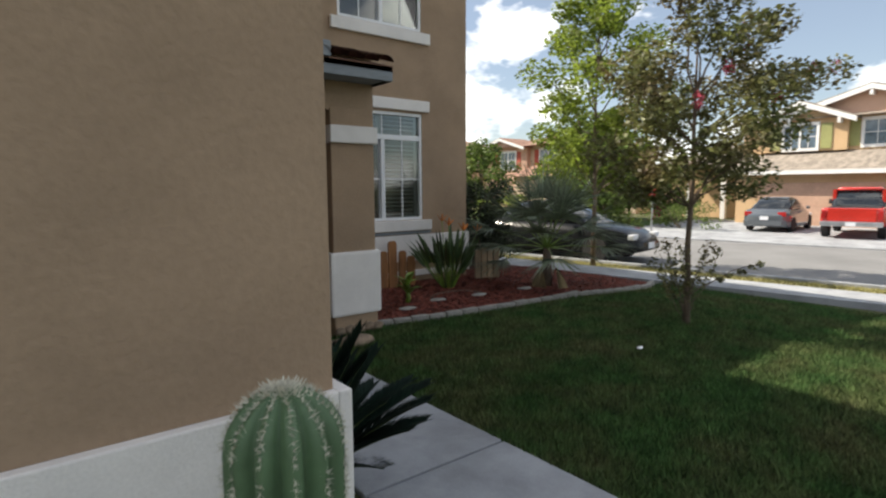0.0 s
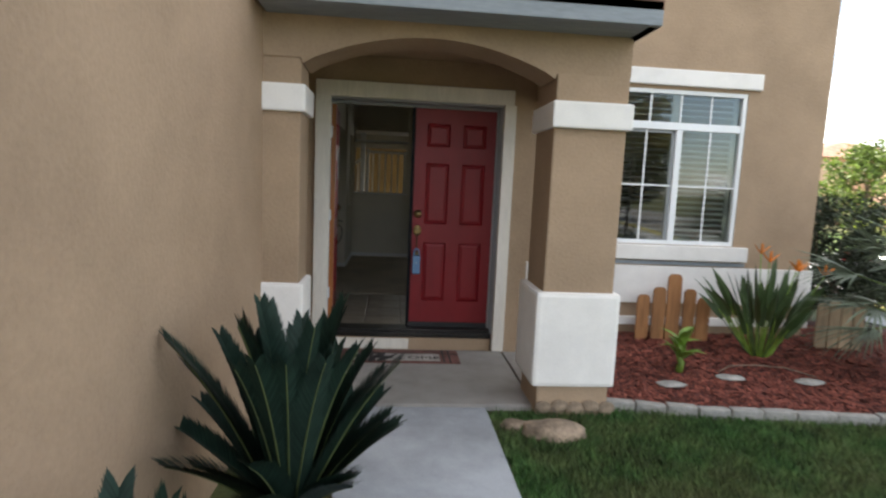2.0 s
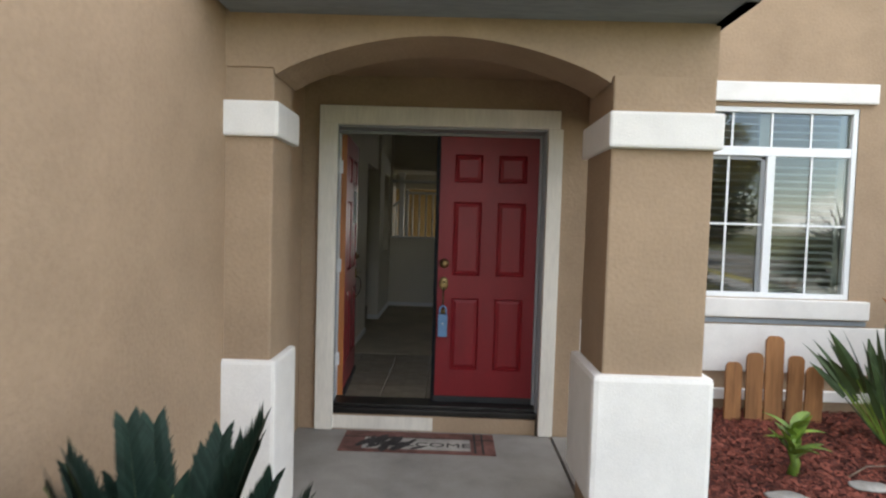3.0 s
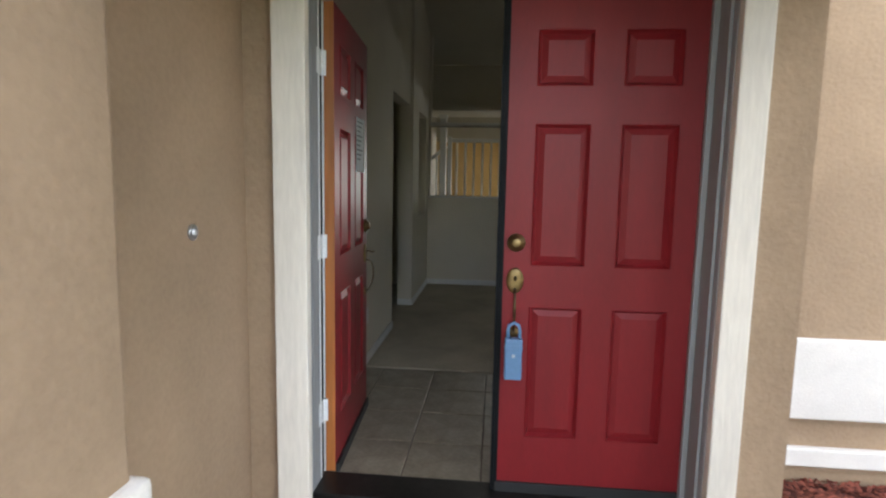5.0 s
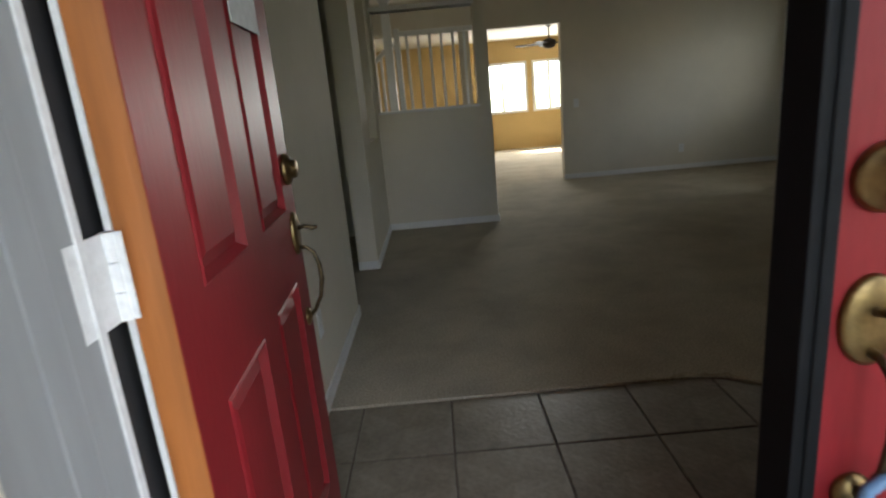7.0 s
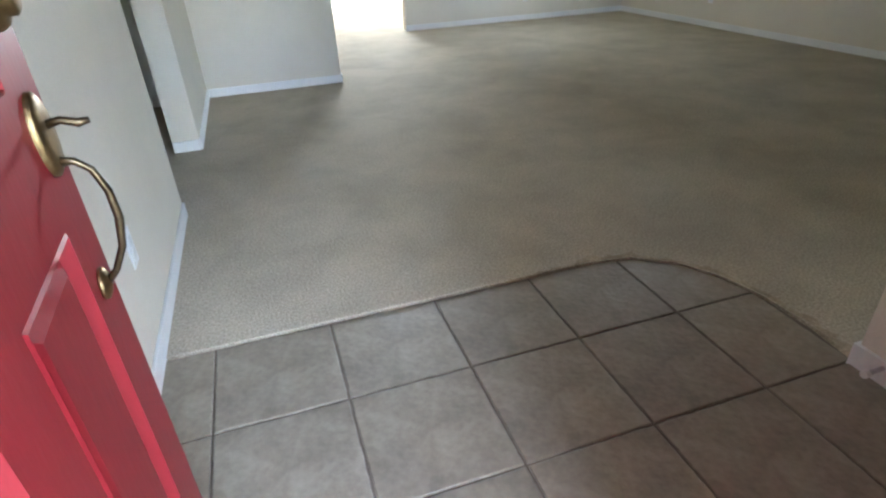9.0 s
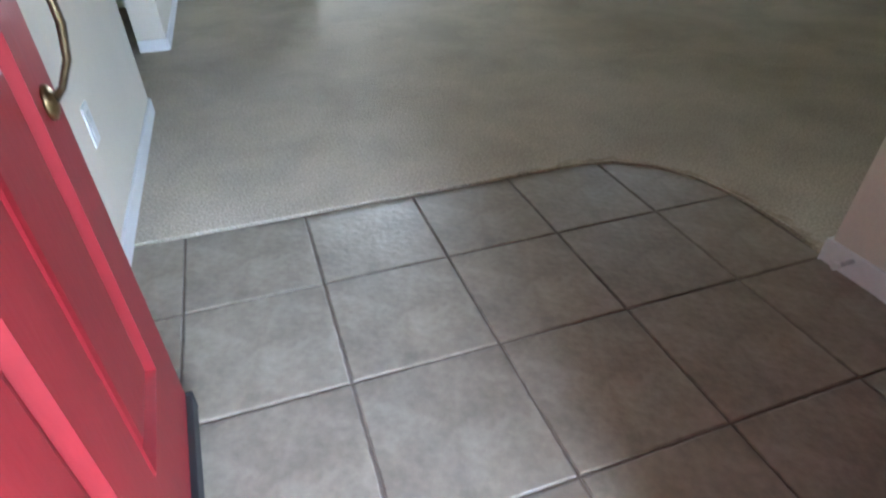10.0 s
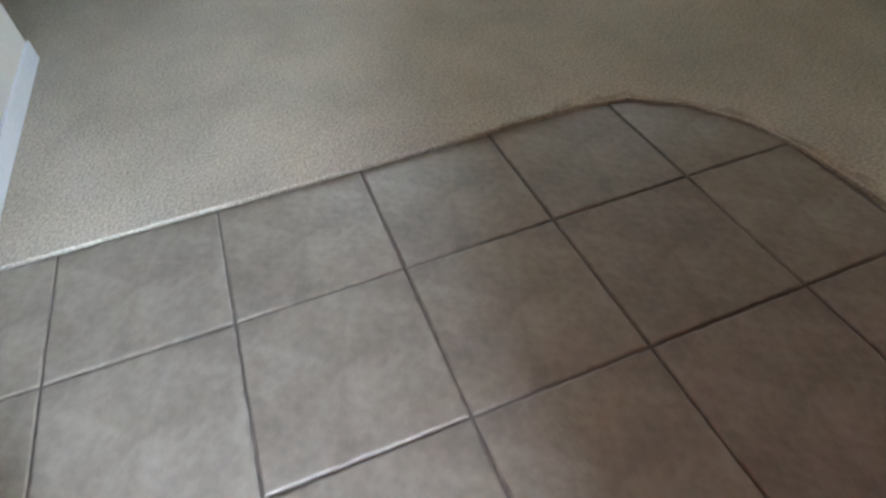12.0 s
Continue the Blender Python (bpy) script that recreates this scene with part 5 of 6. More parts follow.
# ---- trees ----
def leaf_cloud(name, centres, count, size, mat, parent, label="", seed=1, flat=0.5):
    """Many small leaves gathered in clumps: centres are (x, y, z, rx, ry, rz, weight)."""
    r = np.random.default_rng(seed)
    w = np.array([c[6] for c in centres], float)
    pick = r.choice(len(centres), count, p=w / w.sum())
    c = np.array([k[:6] for k in centres])[pick]
    d = r.normal(size=(count, 3))
    d /= np.linalg.norm(d, axis=1)[:, None]
    p = c[:, :3] + d * c[:, 3:6] * (r.uniform(0.15, 1, count) ** 0.45)[:, None]
    a = r.normal(size=(count, 3))
    a[:, 2] *= flat
    a /= np.linalg.norm(a, axis=1)[:, None]
    b = np.cross(a, r.normal(size=(count, 3)))
    b /= np.linalg.norm(b, axis=1)[:, None]
    s = size * r.uniform(0.6, 1.35, count)[:, None]
    vs = np.concatenate([p - a * s * 0.5, p + b * s * 0.26, p + a * s * 0.5, p - b * s * 0.26])
    n = count
    fs = [(i, i + n, i + 2 * n, i + 3 * n) for i in range(n)]
    return raw(name, vs.tolist(), fs, mat, parent, label)


def branches(bm, start, tips, r0, r1, sag=0.0, wob=0.08, seed=0):
    r = np.random.default_rng(seed)
    for t in tips:
        a, b = Vector(start), Vector(t)
        pts = [a.lerp(b, u) + Vector(r.uniform(-wob, wob, 3)) * (u * (1 - u) * 4) + Vector((0, 0, -sag * (u - u * u) * 4)) for u in np.linspace(0, 1, 6)]
        tube(bm, [tuple(p) for p in pts], [r0 + (r1 - r0) * u for u in np.linspace(0, 1, 6)], 7)


RT = Vector((0.776, -0.631, 0))      # across the view from the garage corner
FW = Vector((0.631, 0.776, 0))
mx, my = 4.26, -3.60
mg = ground_height(mx, my)
tree = thing("crape_myrtle", (mx, my, mg), label="slender crape myrtle with bronze-green leaves and crimson blossom", category="tree")
part("trunk", tube(bmesh.new(), [(0, 0, -0.03), (0.012, 0.0, 0.35), (-0.008, 0.012, 0.9), (0.01, 0.0, 1.45), (0.0, 0.0, 1.9), (0.01, 0.01, 2.5), (0, 0, 3.1)], [0.045, 0.034, 0.030, 0.028, 0.023, 0.016, 0.008], 10), "trunk", tree, "", True)
tips, clumps = [], []
spec = [(-0.95, 1.95, 0.25), (-0.6, 2.35, -0.3), (-0.35, 2.9, 0.3), (0.0, 3.3, 0.0), (0.35, 3.05, -0.3), (0.75, 2.75, 0.2), (1.15, 2.70, 0.0), (1.55, 2.78, 0.1), (0.8, 2.15, -0.2), (0.5, 1.85, 0.35), (-0.45, 1.75, -0.35), (-0.1, 2.2, 0.6), (0.1, 2.0, -0.6), (0.25, 2.55, 0.5), (-0.3, 2.45, 0.55), (0.55, 2.45, -0.5), (-0.75, 2.75, 0.0), (0.9, 3.3, 0.1), (-0.2, 3.75, 0.1), (0.45, 3.7, -0.1), (-0.6, 1.55, 0.1), (0.62, 1.62, 0.0)]
for k, (s, z, f) in enumerate(spec):
    p = RT * s + FW * f + Vector((0, 0, z - mg * 0))
    tips.append(tuple(p))
    big = 0.34 if abs(s) < 0.9 else 0.24
    clumps.append((p.x, p.y, p.z, big, big, big * 0.8, 1.0 if abs(s) < 0.9 else 0.45))
    q = p * 0.72 + Vector((0, 0, z * 0.25))
    clumps.append((q.x, q.y, q.z, 0.28, 0.28, 0.24, 0.7))
for k, t in enumerate(tips):
    bm = bmesh.new()
    branches(bm, (0, 0, max(1.3, min(2.5, t[2] - 0.75))), [t], 0.013, 0.004, -0.05, 0.06, k)
    part("limb", bm, "trunk", tree)
leaf_cloud("crown", clumps, 15000, 0.066, "myrtle_leaf", tree, "bronze-green leaf crown", 4)
bl = [(*(RT * s + FW * f + Vector((0, 0, z))), 0.07, 0.07, 0.10, 1) for s, z, f in ((0.42, 3.02, -0.2), (1.55, 2.82, 0.1), (1.25, 2.78, 0.0), (0.2, 2.75, -0.3), (0.75, 2.45, -0.2), (-0.15, 2.4, -0.4), (0.5, 3.25, 0.1), (-0.35, 1.25, 0.1))]
leaf_cloud("blossom", bl, 620, 0.030, "blossom", tree, "crimson blossom trusses", 8, 1.0)
bm = bmesh.new()
sh_tips = []
for k in range(15):
    a = RT * rng.uniform(-0.34, 0.30) + FW * rng.uniform(-0.2, 0.2)
    sh_tips.append((a.x, a.y, rng.uniform(0.45, 0.98)))
low = RT * 0.80 + FW * 0.0
for k, t in enumerate(sh_tips):
    branches(bm, (0, 0, 0.02), [t], 0.006, 0.002, 0, 0.05, 40 + k)
branches(bm, (0, 0, 0.30), [(low.x, low.y, 0.66)], 0.008, 0.003, -0.06, 0.02, 77)
tagged(part("sucker_growth", bm, "trunk", tree, "thin basal shoots"), kind="stuff")
cl = [(t[0] * u, t[1] * u, t[2] * u, 0.06, 0.06, 0.09, 1) for t in sh_tips for u in (0.6, 0.8, 1.0)]
cl += [(low.x * u, low.y * u, 0.34 + 0.32 * u, 0.05, 0.05, 0.035, 1.2) for u in (0.45, 0.6, 0.75, 0.9, 1.0)]
leaf_cloud("sucker_leaves", cl, 950, 0.052, "myrtle_leaf", tree, "", 12)


def broad_tree(name, x, y, height, spread, first, count, size, mat, label, seed, trunk=0.10, stem_part=0.35):
    r = np.random.default_rng(seed)
    g = ground_height(x, y)
    t = thing(name, (x, y, g), label=label, category="tree")
    part("trunk", tube(bmesh.new(), [(0, 0, -0.05), (0.02, 0.01, height * 0.25), (-0.03, 0.02, height * 0.5), (0, 0, height * 0.85)], [trunk, trunk * 0.75, trunk * 0.5, trunk * 0.15], 10), "trunk", t, "", True)
    cs = []
    for k in range(26):
        bm = bmesh.new()
        az = 2.399 * k
        u = (k + 0.5) / 26
        z = first + (height - first) * u
        rad = spread * math.sin(math.pi * (0.18 + 0.78 * u)) * r.uniform(0.6, 1.1)
        p = (rad * math.cos(az), rad * math.sin(az), z)
        branches(bm, (0, 0, max(first * 0.8, z - spread * 0.8)), [p], trunk * 0.3, 0.008, -0.05, 0.1, seed + k)
        part("limb", bm, "trunk", t)
        s = spread * r.uniform(0.22, 0.38)
        cs.append((*p, s, s, s * 0.75, 1))
        cs.append((p[0] * 0.6, p[1] * 0.6, z - 0.1, s, s, s * 0.8, 0.7))
    leaf_cloud("crown", cs, count, size, mat, t, "", seed)
    return t


broad_tree("street_tree", 8.45, 0.75, 6.0, 1.45, 1.95, 12000, 0.115, "tree_leaf", "yellow-green street tree on the verge by the kerb", 31, 0.06)
M["far_leaf"] = material("far_tree_leaves", (0.13, 0.19, 0.04), 0.6, scale=4, vary=0.25, coarse=0.5, island=0.5, leafy=0.45)
far_tree = broad_tree("garden_tree", 22.0, 11.3, 5.0, 2.6, 0.8, 5000, 0.28, "far_leaf", "leafy green garden tree across the street", 41, 0.14)
for x, y, rz, s in ((25.3, 22.8, 40, 0.95), (20.5, 9.0, 120, 0.7), (24.5, 11.5, 220, 0.95), (36.0, 37.0, 10, 1.15), (25.5, 8.6, 300, 0.55), (40.0, 24.0, 70, 1.3), (4.5, -23.0, 33, 1.1), (12.0, -26.0, 140, 1.2)):
    o = copy_thing(far_tree, pose(x, y, -0.4, 0, 0, rz) @ Matrix.Scale(s, 4))
    o.scale = (s, s, s)

hedge = thing("hedge", (5.65, 1.75, ground_height(5.65, 1.75)), label="dark clipped hedge beside the house corner", category="hedge")
cs = [(rng.uniform(-0.85, 0.85), rng.uniform(-0.45, 0.45), rng.uniform(0.15, 1.60), 0.26, 0.26, 0.24, 1) for k in range(60)]
leaf_cloud("foliage", cs, 17000, 0.06, "hedge", hedge, "", 51)
bm = bmesh.new()
for k in range(9):
    branches(bm, (rng.uniform(-0.7, 0.7), 0, 0), [(rng.uniform(-0.8, 0.8), rng.uniform(-0.4, 0.4), 1.45)], 0.02, 0.006, 0, 0.08, 60 + k)
part("stemwork", bm, "trunk", hedge)


def bush(name, x, y, rx, ry, h, mat, label, seed, count=1500, size=0.12):
    b = thing(name, (x, y, ground_height(x, y)), label=label, category="bush", group="bushes across the street")
    r = np.random.default_rng(seed)
    cs = [(r.uniform(-rx, rx), r.uniform(-ry, ry), r.uniform(0.1, h), rx * 0.35 + 0.1, ry * 0.35 + 0.1, 0.22 * h + 0.05, 1) for k in range(16)]
    leaf_cloud("foliage", cs, count, size, mat, b, "", seed)
    bm = bmesh.new()
    for k in range(4):
        branches(bm, (0, 0, -0.02), [(r.uniform(-rx, rx) * 0.6, r.uniform(-ry, ry) * 0.6, h * 0.8)], 0.02, 0.006, 0, 0.05, seed + k)
    part("stemwork", bm, "trunk", b)
    return b


bush("bush", 20.6, 5.3, 0.8, 1.2, 1.0, "far_leaf", "rounded green bush beside the far driveway", 61)
bush("bush", 20.0, 7.4, 0.9, 1.4, 1.3, "far_leaf", "leafy green bush on the far lawn", 62)
bush("bush", 19.0, 9.8, 0.9, 1.3, 0.9, "tree_leaf", "yellow-green bush on the far lawn", 63)
bush("bush", 21.5, 12.8, 1.0, 2.2, 1.4, "far_leaf", "dense green hedge bush across the street", 64, 2500)
bush("bush", 19.8, 14.5, 1.0, 1.8, 1.3, "tree_leaf", "yellow-green shrubs beside the far pavement", 65, 3000)

# fan palm
fp = thing("fan_palm", (4.88, -1.0, ground_height(4.88, -1.0)), label="young fan palm with drooping grey-green leaves in red mulch", category="palm")
part("trunk", tube(bmesh.new(), [(0, 0, -0.02), (0.01, 0, 0.3), (0, 0, 0.62)], [0.085, 0.075, 0.06], 12), "trunk", fp, "", True)
for k in range(27):
    az = 2.399 * k
    dry = k > 22
    e = -0.95 if dry else 1.35 - 1.55 * (k / 22)
    d = Vector((math.cos(az) * math.cos(e), math.sin(az) * math.cos(e), math.sin(e)))
    L = rng.uniform(0.62, 0.92) * (0.35 if dry else 1)
    a = Vector((0, 0, 0.62 - (0.06 if dry else 0)))
    hub = a + d * L + Vector((0, 0, -0.05))
    leaf = part("petiole", tube(bmesh.new(), [tuple(a), tuple(a.lerp(hub, 0.5) + Vector((0, 0, 0.03))), tuple(hub)], [0.012, 0.009, 0.006], 6), "palm_dry" if dry else "croton", fp)
    side = d.cross(Vector((0, 0, 1))).normalized()
    up = side.cross(d)
    vs, fs = [], []
    m = 30
    for j in range(m):
        t = (j / (m - 1) - 0.5) * (1.1 if dry else 3.3)
        dd = (d * math.cos(t) + side * math.sin(t) + up * (0.12 * math.cos(3 * t))).normalized()
        leaf_blade(vs, fs, hub, dd, dd.cross(up).normalized(), rng.uniform(0.55, 0.74) * (0.8 if dry else 1) * (0.72 + 0.28 * math.cos(t)), 0.024, rng.uniform(0.25, 0.9) + (1.2 if dry else 0), 5)
    raw("fan_leaf", vs, fs, "palm_dry" if dry else "palm_leaf", leaf)


# ---- vehicles ----
def wheel(parent, x, y, r, w, mat="rim"):
    t = bmesh.new()
    lathe(t, [(r * 0.62, -w / 2), (r * 0.92, -w / 2), (r, -w * 0.35), (r, w * 0.35), (r * 0.92, w / 2), (r * 0.62, w / 2)], (0, 0, 0), "X", 26)
    wob = part("wheel", t, "tyre", parent, "black tyre on an alloy wheel", False)
    wob.location = (x, y, r)
    rb = lathe(bmesh.new(), [(r * 0.64, -w * 0.42), (r * 0.60, -w * 0.30), (r * 0.2, -w * 0.34), (r * 0.2, w * 0.34), (r * 0.60, w * 0.30), (r * 0.64, w * 0.42)], (0, 0, 0), "X", 26)
    part("rim", rb, mat, wob)
    hole = bmesh.new()
    for k in range(5):
        a = 2 * math.pi * k / 5
        for s in (-1, 1):
            cyl(hole, (s * w * 0.30, r * 0.42 * math.cos(a), r * 0.42 * math.sin(a)), (s * w * 0.345, r * 0.42 * math.cos(a), r * 0.42 * math.sin(a)), r * 0.12, n=10)
    part("rim_opening", hole, "tyre", wob)


def loft(rows):
    """A closed skin through cross rows (y, half width low, half width high, z low, z high)."""
    bm = bmesh.new()
    rings = []
    for y, wl_, wh, zl, zh in rows:
        zm = zl + (zh - zl) * 0.55
        wm = max(wl_, wh)
        ring = [(-wl_, zl), (-wm, zl + (zm - zl) * 0.5), (-wm, zm), (-wh, zh - 0.03), (-wh * 0.86, zh), (wh * 0.86, zh), (wh, zh - 0.03), (wm, zm), (wm, zl + (zm - zl) * 0.5), (wl_, zl)]
        rings.append([bm.verts.new((a, y, b)) for a, b in ring])
    n = 10
    for u, v in zip(rings, rings[1:]):
        for k in range(n):
            bm.faces.new((u[k], u[(k + 1) % n], v[(k + 1) % n], v[k]))
    bm.faces.new(rings[0][::-1])
    bm.faces.new(rings[-1])
    bmesh.ops.recalc_face_normals(bm, faces=bm.faces)
    return bm


def sedan(name, m, paint, label):
    c = thing(name, label=label, category="car")
    c.matrix_basis = m
    part("body", loft([(-2.28, 0.62, 0.60, 0.36, 0.72), (-2.18, 0.80, 0.74, 0.24, 0.93), (-1.6, 0.88, 0.78, 0.20, 0.98), (-0.9, 0.89, 0.80, 0.19, 0.93), (0.5, 0.89, 0.80, 0.19, 0.92), (1.1, 0.89, 0.79, 0.19, 0.90), (1.9, 0.86, 0.70, 0.22, 0.76), (2.2, 0.74, 0.58, 0.28, 0.62), (2.3, 0.55, 0.45, 0.34, 0.52)]), paint, c, "", True)
    cab = part("cabin", loft([(-1.75, 0.72, 0.60, 0.90, 0.96), (-0.95, 0.74, 0.56, 0.90, 1.40), (-0.35, 0.75, 0.58, 0.90, 1.45), (0.15, 0.75, 0.57, 0.90, 1.41), (1.05, 0.72, 0.60, 0.88, 0.92)]), "car_glass", c, "dark glazed cabin", True)
    part("roof_panel", loft([(-0.98, 0.50, 0.50, 1.395, 1.42), (-0.35, 0.54, 0.54, 1.44, 1.468), (0.18, 0.50, 0.50, 1.40, 1.43)]), paint, cab, "", True)
    for s in (-1, 1):
        part("pillar", boxes((s * 0.655 - 0.03, s * 0.655 + 0.03, -0.42, -0.34, 0.92, 1.36)), paint, cab)
        part("mirror", boxes((s * 0.93 - 0.08, s * 0.93 + 0.08, 0.62, 0.72, 0.93, 1.05), bevel=0.03), paint, c)
        part("headlight", boxes((s * 0.62 - 0.14, s * 0.62 + 0.14, 2.06, 2.2, 0.58, 0.70), bevel=0.03), "plate", c, "clear headlight")
        part("tail_light", boxes((s * 0.64 - 0.15, s * 0.64 + 0.15, -2.26, -2.12, 0.68, 0.86), bevel=0.02), "tail", c, "red tail lamp")
        for y in (-1.32, 1.33):
            wheel(c, s * 0.80, y, 0.325, 0.21)
    part("number_plate", boxes((-0.16, 0.16, -2.305, -2.27, 0.52, 0.67)), "plate", c, "white number plate")
    part("number_plate", boxes((-0.16, 0.16, 2.30, 2.325, 0.36, 0.50)), "plate", c, "white number plate")
    part("bumper", loft([(-2.31, 0.66, 0.66, 0.30, 0.50), (-2.20, 0.82, 0.82, 0.28, 0.52)]), paint, c)
    return c


sedan("sedan", STREET @ pose(3.12, 3.05, -0.425, 0, 0, 180), "car_black", "glossy black sedan parked at the near kerb")
sedan("sedan", pose(23.0, 2.40, -0.39, 0, 0, -84) @ Matrix.Scale(0.90, 4), "car_grey", "grey sedan parked on the far driveway")

tk = thing("pickup_truck", label="bright red pickup truck parked on the far driveway", category="truck")
tk.matrix_basis = pose(22.3, -0.45, -0.39, 0, 0, -80) @ Matrix.Scale(0.88, 4)
part("body", loft([(-2.75, 0.88, 0.88, 0.62, 1.12), (-2.70, 0.97, 0.94, 0.50, 1.16), (-1.0, 0.99, 0.95, 0.42, 1.16), (0.4, 0.99, 0.95, 0.40, 1.18), (1.6, 0.99, 0.93, 0.40, 1.20), (2.5, 0.95, 0.88, 0.45, 1.14), (2.8, 0.86, 0.78, 0.50, 1.0)]), "car_red", tk, "", True)
part("cargo_bed", boxes((-0.80, 0.80, -2.66, -0.75, 1.12, 1.172)), "black", tk, "dark open cargo bed")
part("cabin", loft([(-0.70, 0.86, 0.74, 1.14, 1.20), (-0.52, 0.87, 0.74, 1.14, 1.86), (0.2, 0.88, 0.75, 1.14, 1.92), (0.8, 0.87, 0.72, 1.14, 1.86), (1.6, 0.84, 0.74, 1.14, 1.18)]), "car_glass", tk, "dark glazed cab", True)
part("cab_roof", loft([(-0.60, 0.72, 0.72, 1.80, 1.885), (0.2, 0.76, 0.76, 1.86, 1.94), (0.85, 0.70, 0.70, 1.80, 1.88)]), "car_red", tk, "", True)
part("rear_bumper", boxes((-0.95, 0.95, -2.92, -2.74, 0.48, 0.66), bevel=0.03), "steel", tk, "chrome step bumper")
part("tailgate", boxes((-0.74, 0.74, -2.785, -2.74, 0.66, 1.15), bevel=0.02), "car_red", tk)
part("number_plate", boxes((-0.16, 0.16, -2.94, -2.915, 0.50, 0.64)), "plate", tk, "white number plate")
for s in (-1, 1):
    part("tail_light", boxes((s * 0.86 - 0.08, s * 0.86 + 0.08, -2.80, -2.70, 0.74, 1.06), bevel=0.02), "tail", tk, "red tail lamp")
    part("cab_post", boxes((s * 0.80 - 0.06, s * 0.80 + 0.06, -0.62, -0.40, 1.16, 1.84)), "car_red", tk)
    part("mirror", boxes((s * 1.08 - 0.10, s * 1.08 + 0.10, 1.05, 1.15, 1.20, 1.42), bevel=0.03), "black", tk)
    for y in (-1.75, 1.75):
        wheel(tk, s * 0.88, y, 0.40, 0.27)


# ---- houses across the street ----
def far_window(parent, x, y0, y1, z0, z1, shutters=None):
    w = part("window", boxes((x - 0.06, x + 0.02, y0 - 0.12, y1 + 0.12, z0 - 0.14, z0), (x - 0.06, x + 0.02, y0 - 0.12, y1 + 0.12, z1, z1 + 0.14), (x - 0.06, x + 0.02, y0 - 0.12, y0, z0, z1), (x - 0.06, x + 0.02, y1, y1 + 0.12, z0, z1), (x - 0.05, x + 0.02, (y0 + y1) / 2 - 0.04, (y0 + y1) / 2 + 0.04, z0, z1)), "white_paint", parent, "white framed window")
    for a, b in ((y0, (y0 + y1) / 2 - 0.04), ((y0 + y1) / 2 + 0.04, y1)):
        part("pane", boxes((x - 0.02, x + 0.01, a, b, z0, z1)), "far_glass", w)
        g = (a + b) / 2
        part("grille", boxes((x - 0.03, x - 0.02, g - 0.015, g + 0.015, z0, z1), (x - 0.031, x - 0.021, a, b, (z0 + z1) / 2 - 0.015, (z0 + z1) / 2 + 0.015)), "white_paint", w)
    if shutters:
        for a in (y0 - 0.62, y1 + 0.16):
            part("shutter", boxes((x - 0.05, x + 0.01, a, a + 0.44, z0 - 0.05, z1 + 0.05), bevel=0.01), shutters, parent, "painted window shutter")


def gable(parent, x0, x1, yl, yr, z0, rise, roof, wall, brackets=True):
    """A gable end that faces -x: wall triangle, sloping roof with white barge boards."""
    ym = (yl + yr) / 2
    bm = bmesh.new()
    a = [bm.verts.new((x0, y, z)) for y, z in ((yl, z0), (yr, z0), (ym, z0 + rise))]
    b = [bm.verts.new((x1, y, z)) for y, z in ((yl, z0), (yr, z0), (ym, z0 + rise))]
    bm.faces.new(a)
    bm.faces.new(b[::-1])
    for k in range(3):
        bm.faces.new((a[k], a[(k + 1) % 3], b[(k + 1) % 3], b[k]))
    bmesh.ops.recalc_face_normals(bm, faces=bm.faces)
    part("gable_wall", bm, wall, parent)
    for s, ye in ((1, yl), (-1, yr)):
        e = 0.35 * (1 if ye > ym else -1)
        slope = rise / abs(ye - ym)
        z_e = z0 - slope * 0.35
        for nm, mat, xa, xb, lift, th in (("roof_slope", roof, x0 - 0.35, x1, 0.06, 0.12), ("barge_board", "white_paint", x0 - 0.42, x0 - 0.36, -0.10, 0.22)):
            bm = bmesh.new()
            q = [(ye + e, z_e + lift), (ym, z0 + rise + lift), (ym, z0 + rise + lift + th), (ye + e, z_e + lift + th)]
            u = [bm.verts.new((xa, y, z)) for y, z in q]
            v = [bm.verts.new((xb, y, z)) for y, z in q]
            bm.faces.new(u)
            bm.faces.new(v[::-1])
            for k in range(4):
                bm.faces.new((u[k], u[(k + 1) % 4], v[(k + 1) % 4], v[k]))
            bmesh.ops.recalc_face_normals(bm, faces=bm.faces)
            part(nm, bm, mat, parent)
    if brackets:
        for y in (yl - 0.3 * (1 if yl > ym else -1), ym, yr + 0.3 * (1 if yl > ym else -1)):
            zb = z0 + rise * (1 - abs(y - ym) / abs(yl - ym))
            part("bracket", boxes((x0 - 0.4, x0, y - 0.06, y + 0.06, zb - 0.35, zb - 0.05)), "white_paint", parent)


def hip_roof(parent, x0, x1, y0, y1, z0, rise, mat, inset):
    bm = bmesh.new()
    e = [bm.verts.new(c) for c in ((x0, y0, z0), (x1, y0, z0), (x1, y1, z0), (x0, y1, z0))]
    xm = (x0 + x1) / 2
    r = [bm.verts.new((xm, y0 + inset, z0 + rise)), bm.verts.new((xm, y1 - inset, z0 + rise))]
    for f in ((e[0], e[1], r[0]), (e[1], e[2], r[1], r[0]), (e[2], e[3], r[1]), (e[3], e[0], r[0], r[1]), (e[3], e[2], e[1], e[0])):
        bm.faces.new(f)
    bmesh.ops.recalc_face_normals(bm, faces=bm.faces)
    part("roof", bm, mat, parent, "tiled hip roof")


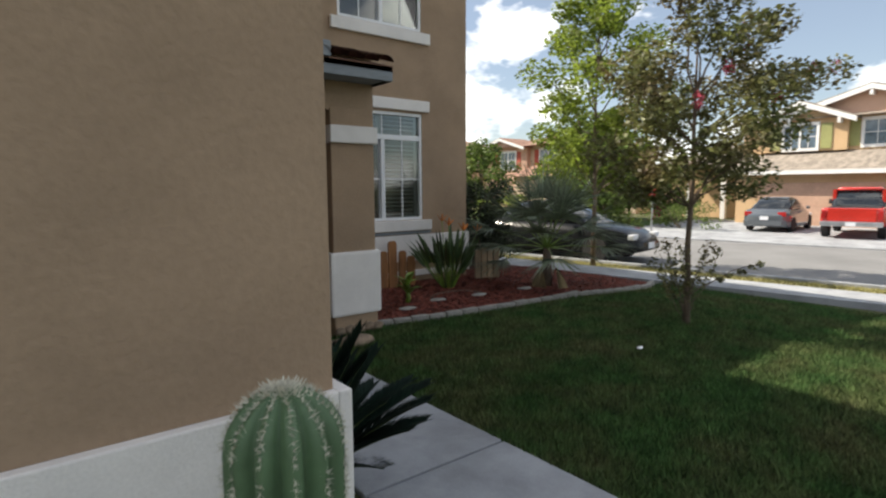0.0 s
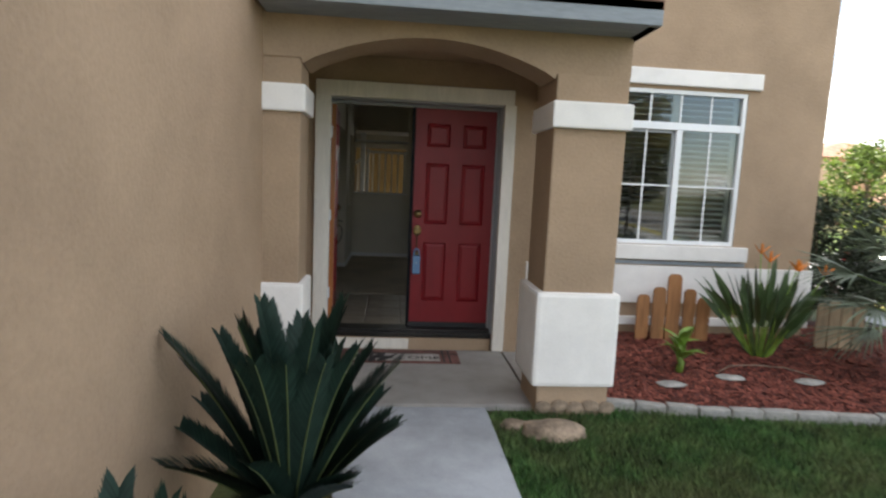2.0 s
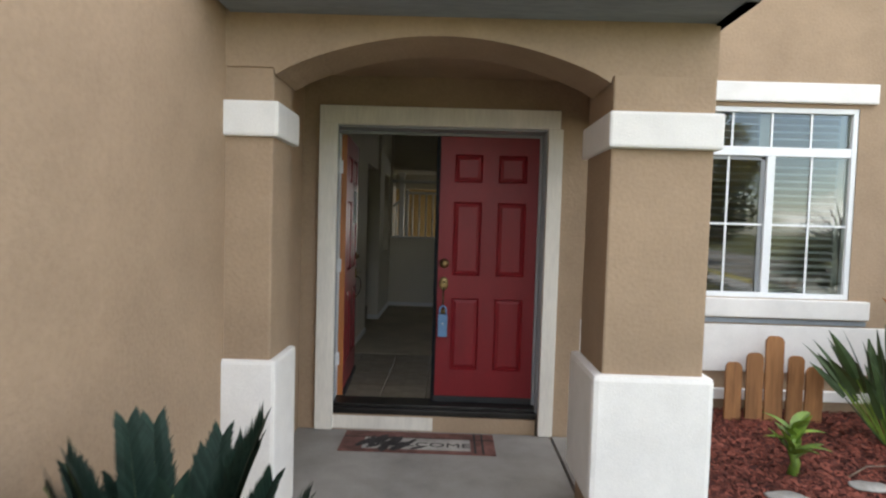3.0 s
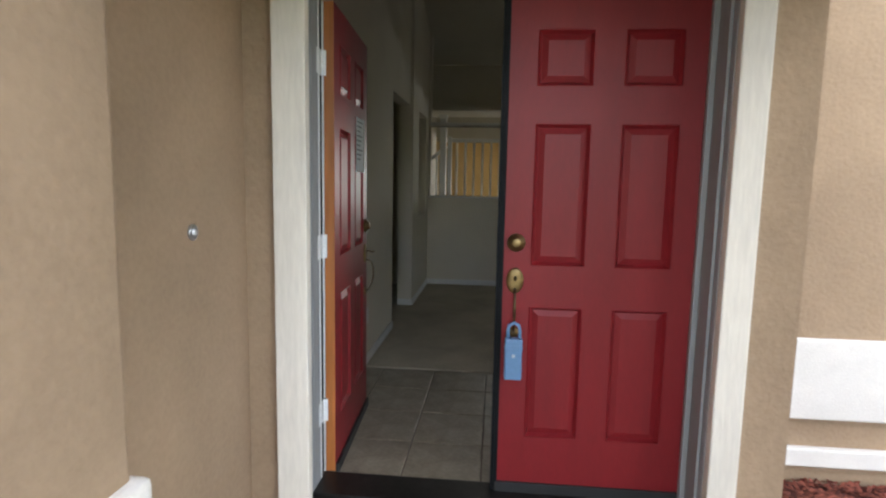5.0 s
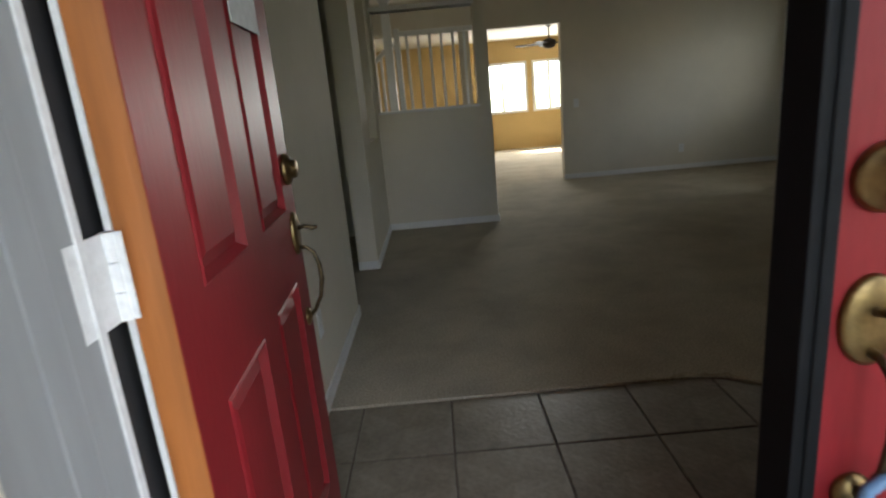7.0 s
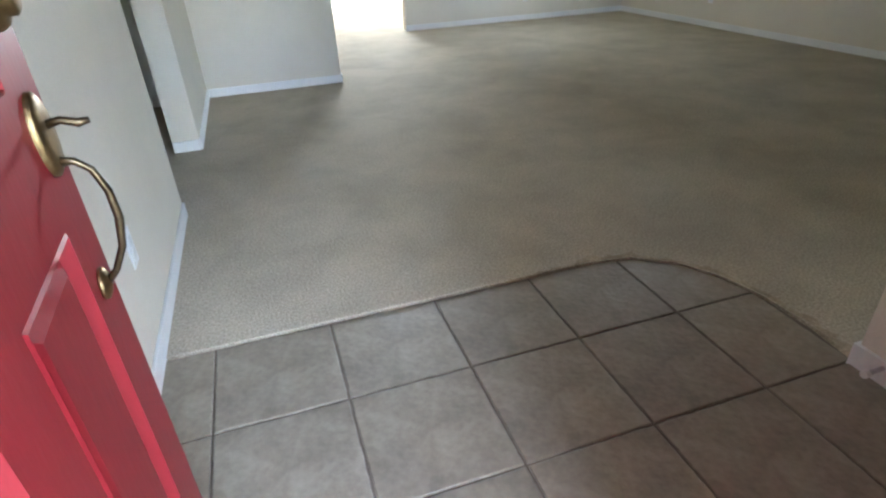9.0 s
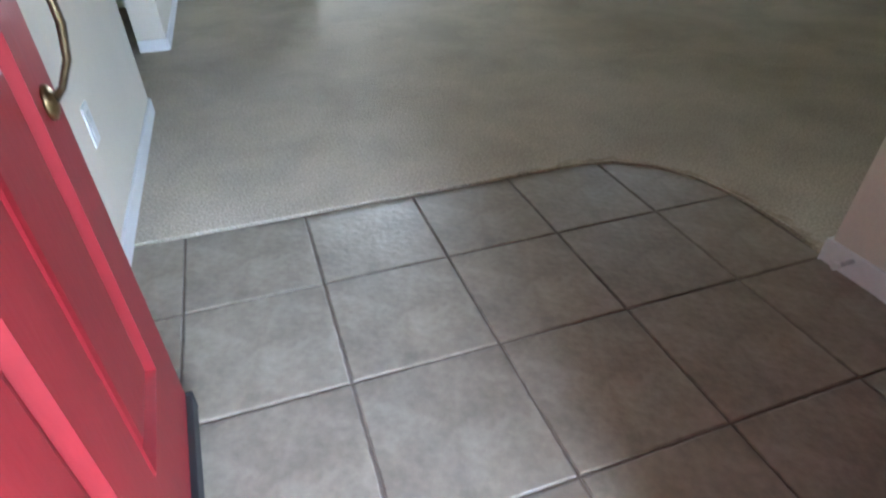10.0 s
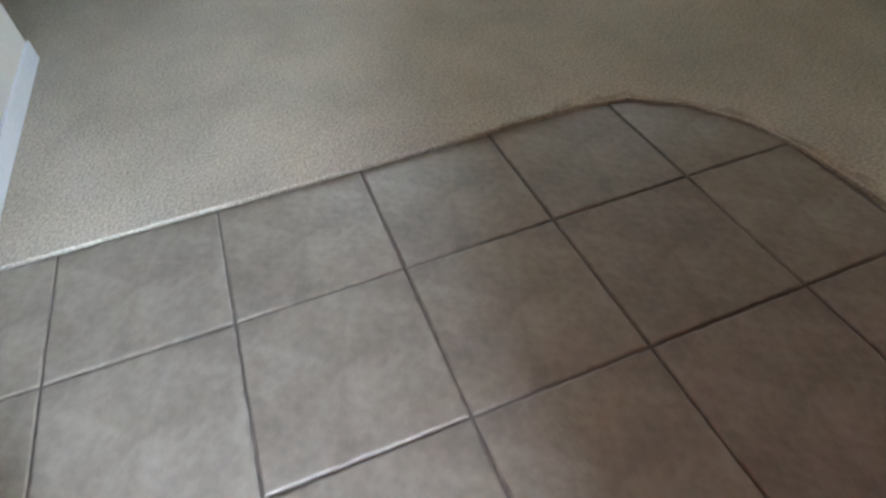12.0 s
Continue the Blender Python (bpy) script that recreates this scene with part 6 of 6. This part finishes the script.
h1 = thing("house", (0, 0, -0.4), label="two-storey peach stucco house with salmon garage door", category="house")
Z = 0.4
part("wall", boxes((28.0, 38.0, -9.0, 6.1, 0, 4.4 + Z), (26.3, 28.0, -6.5, 5.6, 0, 2.05 + Z)), "house_tan", h1)
part("wing", boxes((30.0, 37.0, 6.1, 11.5, 0, 2.6 + Z)), "house_tan", h1)
hip_roof(h1, 27.5, 38.5, -9.5, 6.6, 4.4 + Z, 1.7, "shingle", 4.5)
hip_roof(h1, 29.5, 37.5, 6.0, 12.0, 2.6 + Z, 1.2, "shingle", 2.5)
bm = bmesh.new()
q = [bm.verts.new(c) for c in ((25.8, -7.0, 2.0 + Z), (25.8, 6.0, 2.0 + Z), (28.05, 5.9, 2.95 + Z), (28.05, -7.0, 2.95 + Z))]
bm.faces.new(q)
r_ = bmesh.ops.extrude_face_region(bm, geom=list(bm.faces))
for v in [g for g in r_["geom"] if isinstance(g, bmesh.types.BMVert)]:
    v.co.z -= 0.10
bmesh.ops.recalc_face_normals(bm, faces=bm.faces)
part("garage_roof", bm, "shingle", h1, "tiled garage roof slope")
part("eave_board", boxes((25.72, 25.80, -7.0, 6.0, 1.86 + Z, 2.04 + Z)), "white_paint", h1, "white eave board")
gd = part("garage_door", boxes((26.22, 26.30, -0.45, 4.56, 0, 1.50 + Z)), "garage_door", h1, "salmon sectional garage door")
for k in range(3):
    part("door_joint", boxes((26.212, 26.22, -0.45, 4.56, 0.46 * (k + 1) - 0.012, 0.46 * (k + 1) + 0.012)), "house_pink", gd)
gable(h1, 27.7, 30.0, 5.3, 1.55, 4.35 + Z, 0.75, "shingle", "house_tan")
part("bay_wall", boxes((27.72, 28.0, 1.6, 5.25, 2.95 + Z, 4.36 + Z)), "house_tan", h1)
gable(h1, 27.9, 30.0, 4.2, -2.6, 4.5 + Z, 1.05, "shingle", "house_pink")
far_window(h1, 27.72, 2.80, 4.14, 3.09 + Z, 4.12 + Z, "shutter_green")
far_window(h1, 28.0, -0.9, 1.05, 3.15 + Z, 4.18 + Z, "shutter_green")
far_window(h1, 28.0, -4.6, -3.0, 3.15 + Z, 4.18 + Z, "shutter_green")
for y in (7.3, 9.2):
    part("porch_post", boxes((28.6, 28.85, y - 0.12, y + 0.12, 0, 2.4 + Z)), "white_paint", h1, "white porch post")
part("porch_roof", boxes((28.3, 30.0, 6.1, 10.0, 2.4 + Z, 2.65 + Z)), "shingle", h1)

h2 = thing("house", (0, 0, -0.4), label="two-storey cream and rose house with red shutters", category="house")
part("wall", boxes((33.0, 43.0, 20.5, 25.2, 0, 4.7 + Z), (31.0, 33.0, 14.0, 25.0, 0, 2.2 + Z)), "house_cream", h2)
part("wall", boxes((32.6, 43.0, 25.2, 30.2, 0, 4.7 + Z)), "house_pink", h2)
hip_roof(h2, 32.0, 44.0, 19.8, 31.0, 4.7 + Z, 1.2, "shingle_red", 3.5)
gable(h2, 32.3, 35.0, 30.2, 25.3, 4.6 + Z, 0.75, "shingle_red", "house_pink", False)
hip_roof(h2, 30.4, 34.0, 13.4, 25.4, 2.2 + Z, 0.9, "shingle_red", 1.5)
far_window(h2, 32.6, 26.5, 28.2, 2.95 + Z, 4.25 + Z, "shutter_red")
far_window(h2, 33.0, 22.4, 24.1, 3.1 + Z, 4.35 + Z, "shutter_red")
part("garage_door", boxes((30.94, 31.0, 15.5, 20.5, 0, 1.9 + Z)), "white_paint", h2, "pale garage door")

h3 = thing("house", (0, 0, -0.4), label="cream stucco house farther along the street", category="house")
part("wall", boxes((30, 42, 34, 44, 0, 5)), "house_cream", h3)
hip_roof(h3, 29.5, 42.5, 33.5, 44.5, 5, 1.6, "shingle_red", 4)
far_window(h3, 30.0, 37.0, 39.0, 3.2, 4.5, "shutter_red")
far_window(h3, 30.0, 40.5, 42.0, 3.2, 4.5)
sg = thing("street_sign", (16.2, 4.0, -0.4), label="small red sign on a post across the street", category="sign")
part("post", cyl(bmesh.new(), (0, 0, 0), (0, 0, 1.9), 0.03, n=10), "steel", sg)
part("board", boxes((-0.015, 0.015, -0.16, 0.16, 1.45, 1.80), bevel=0.005), "sign_red", sg, "red sign board")
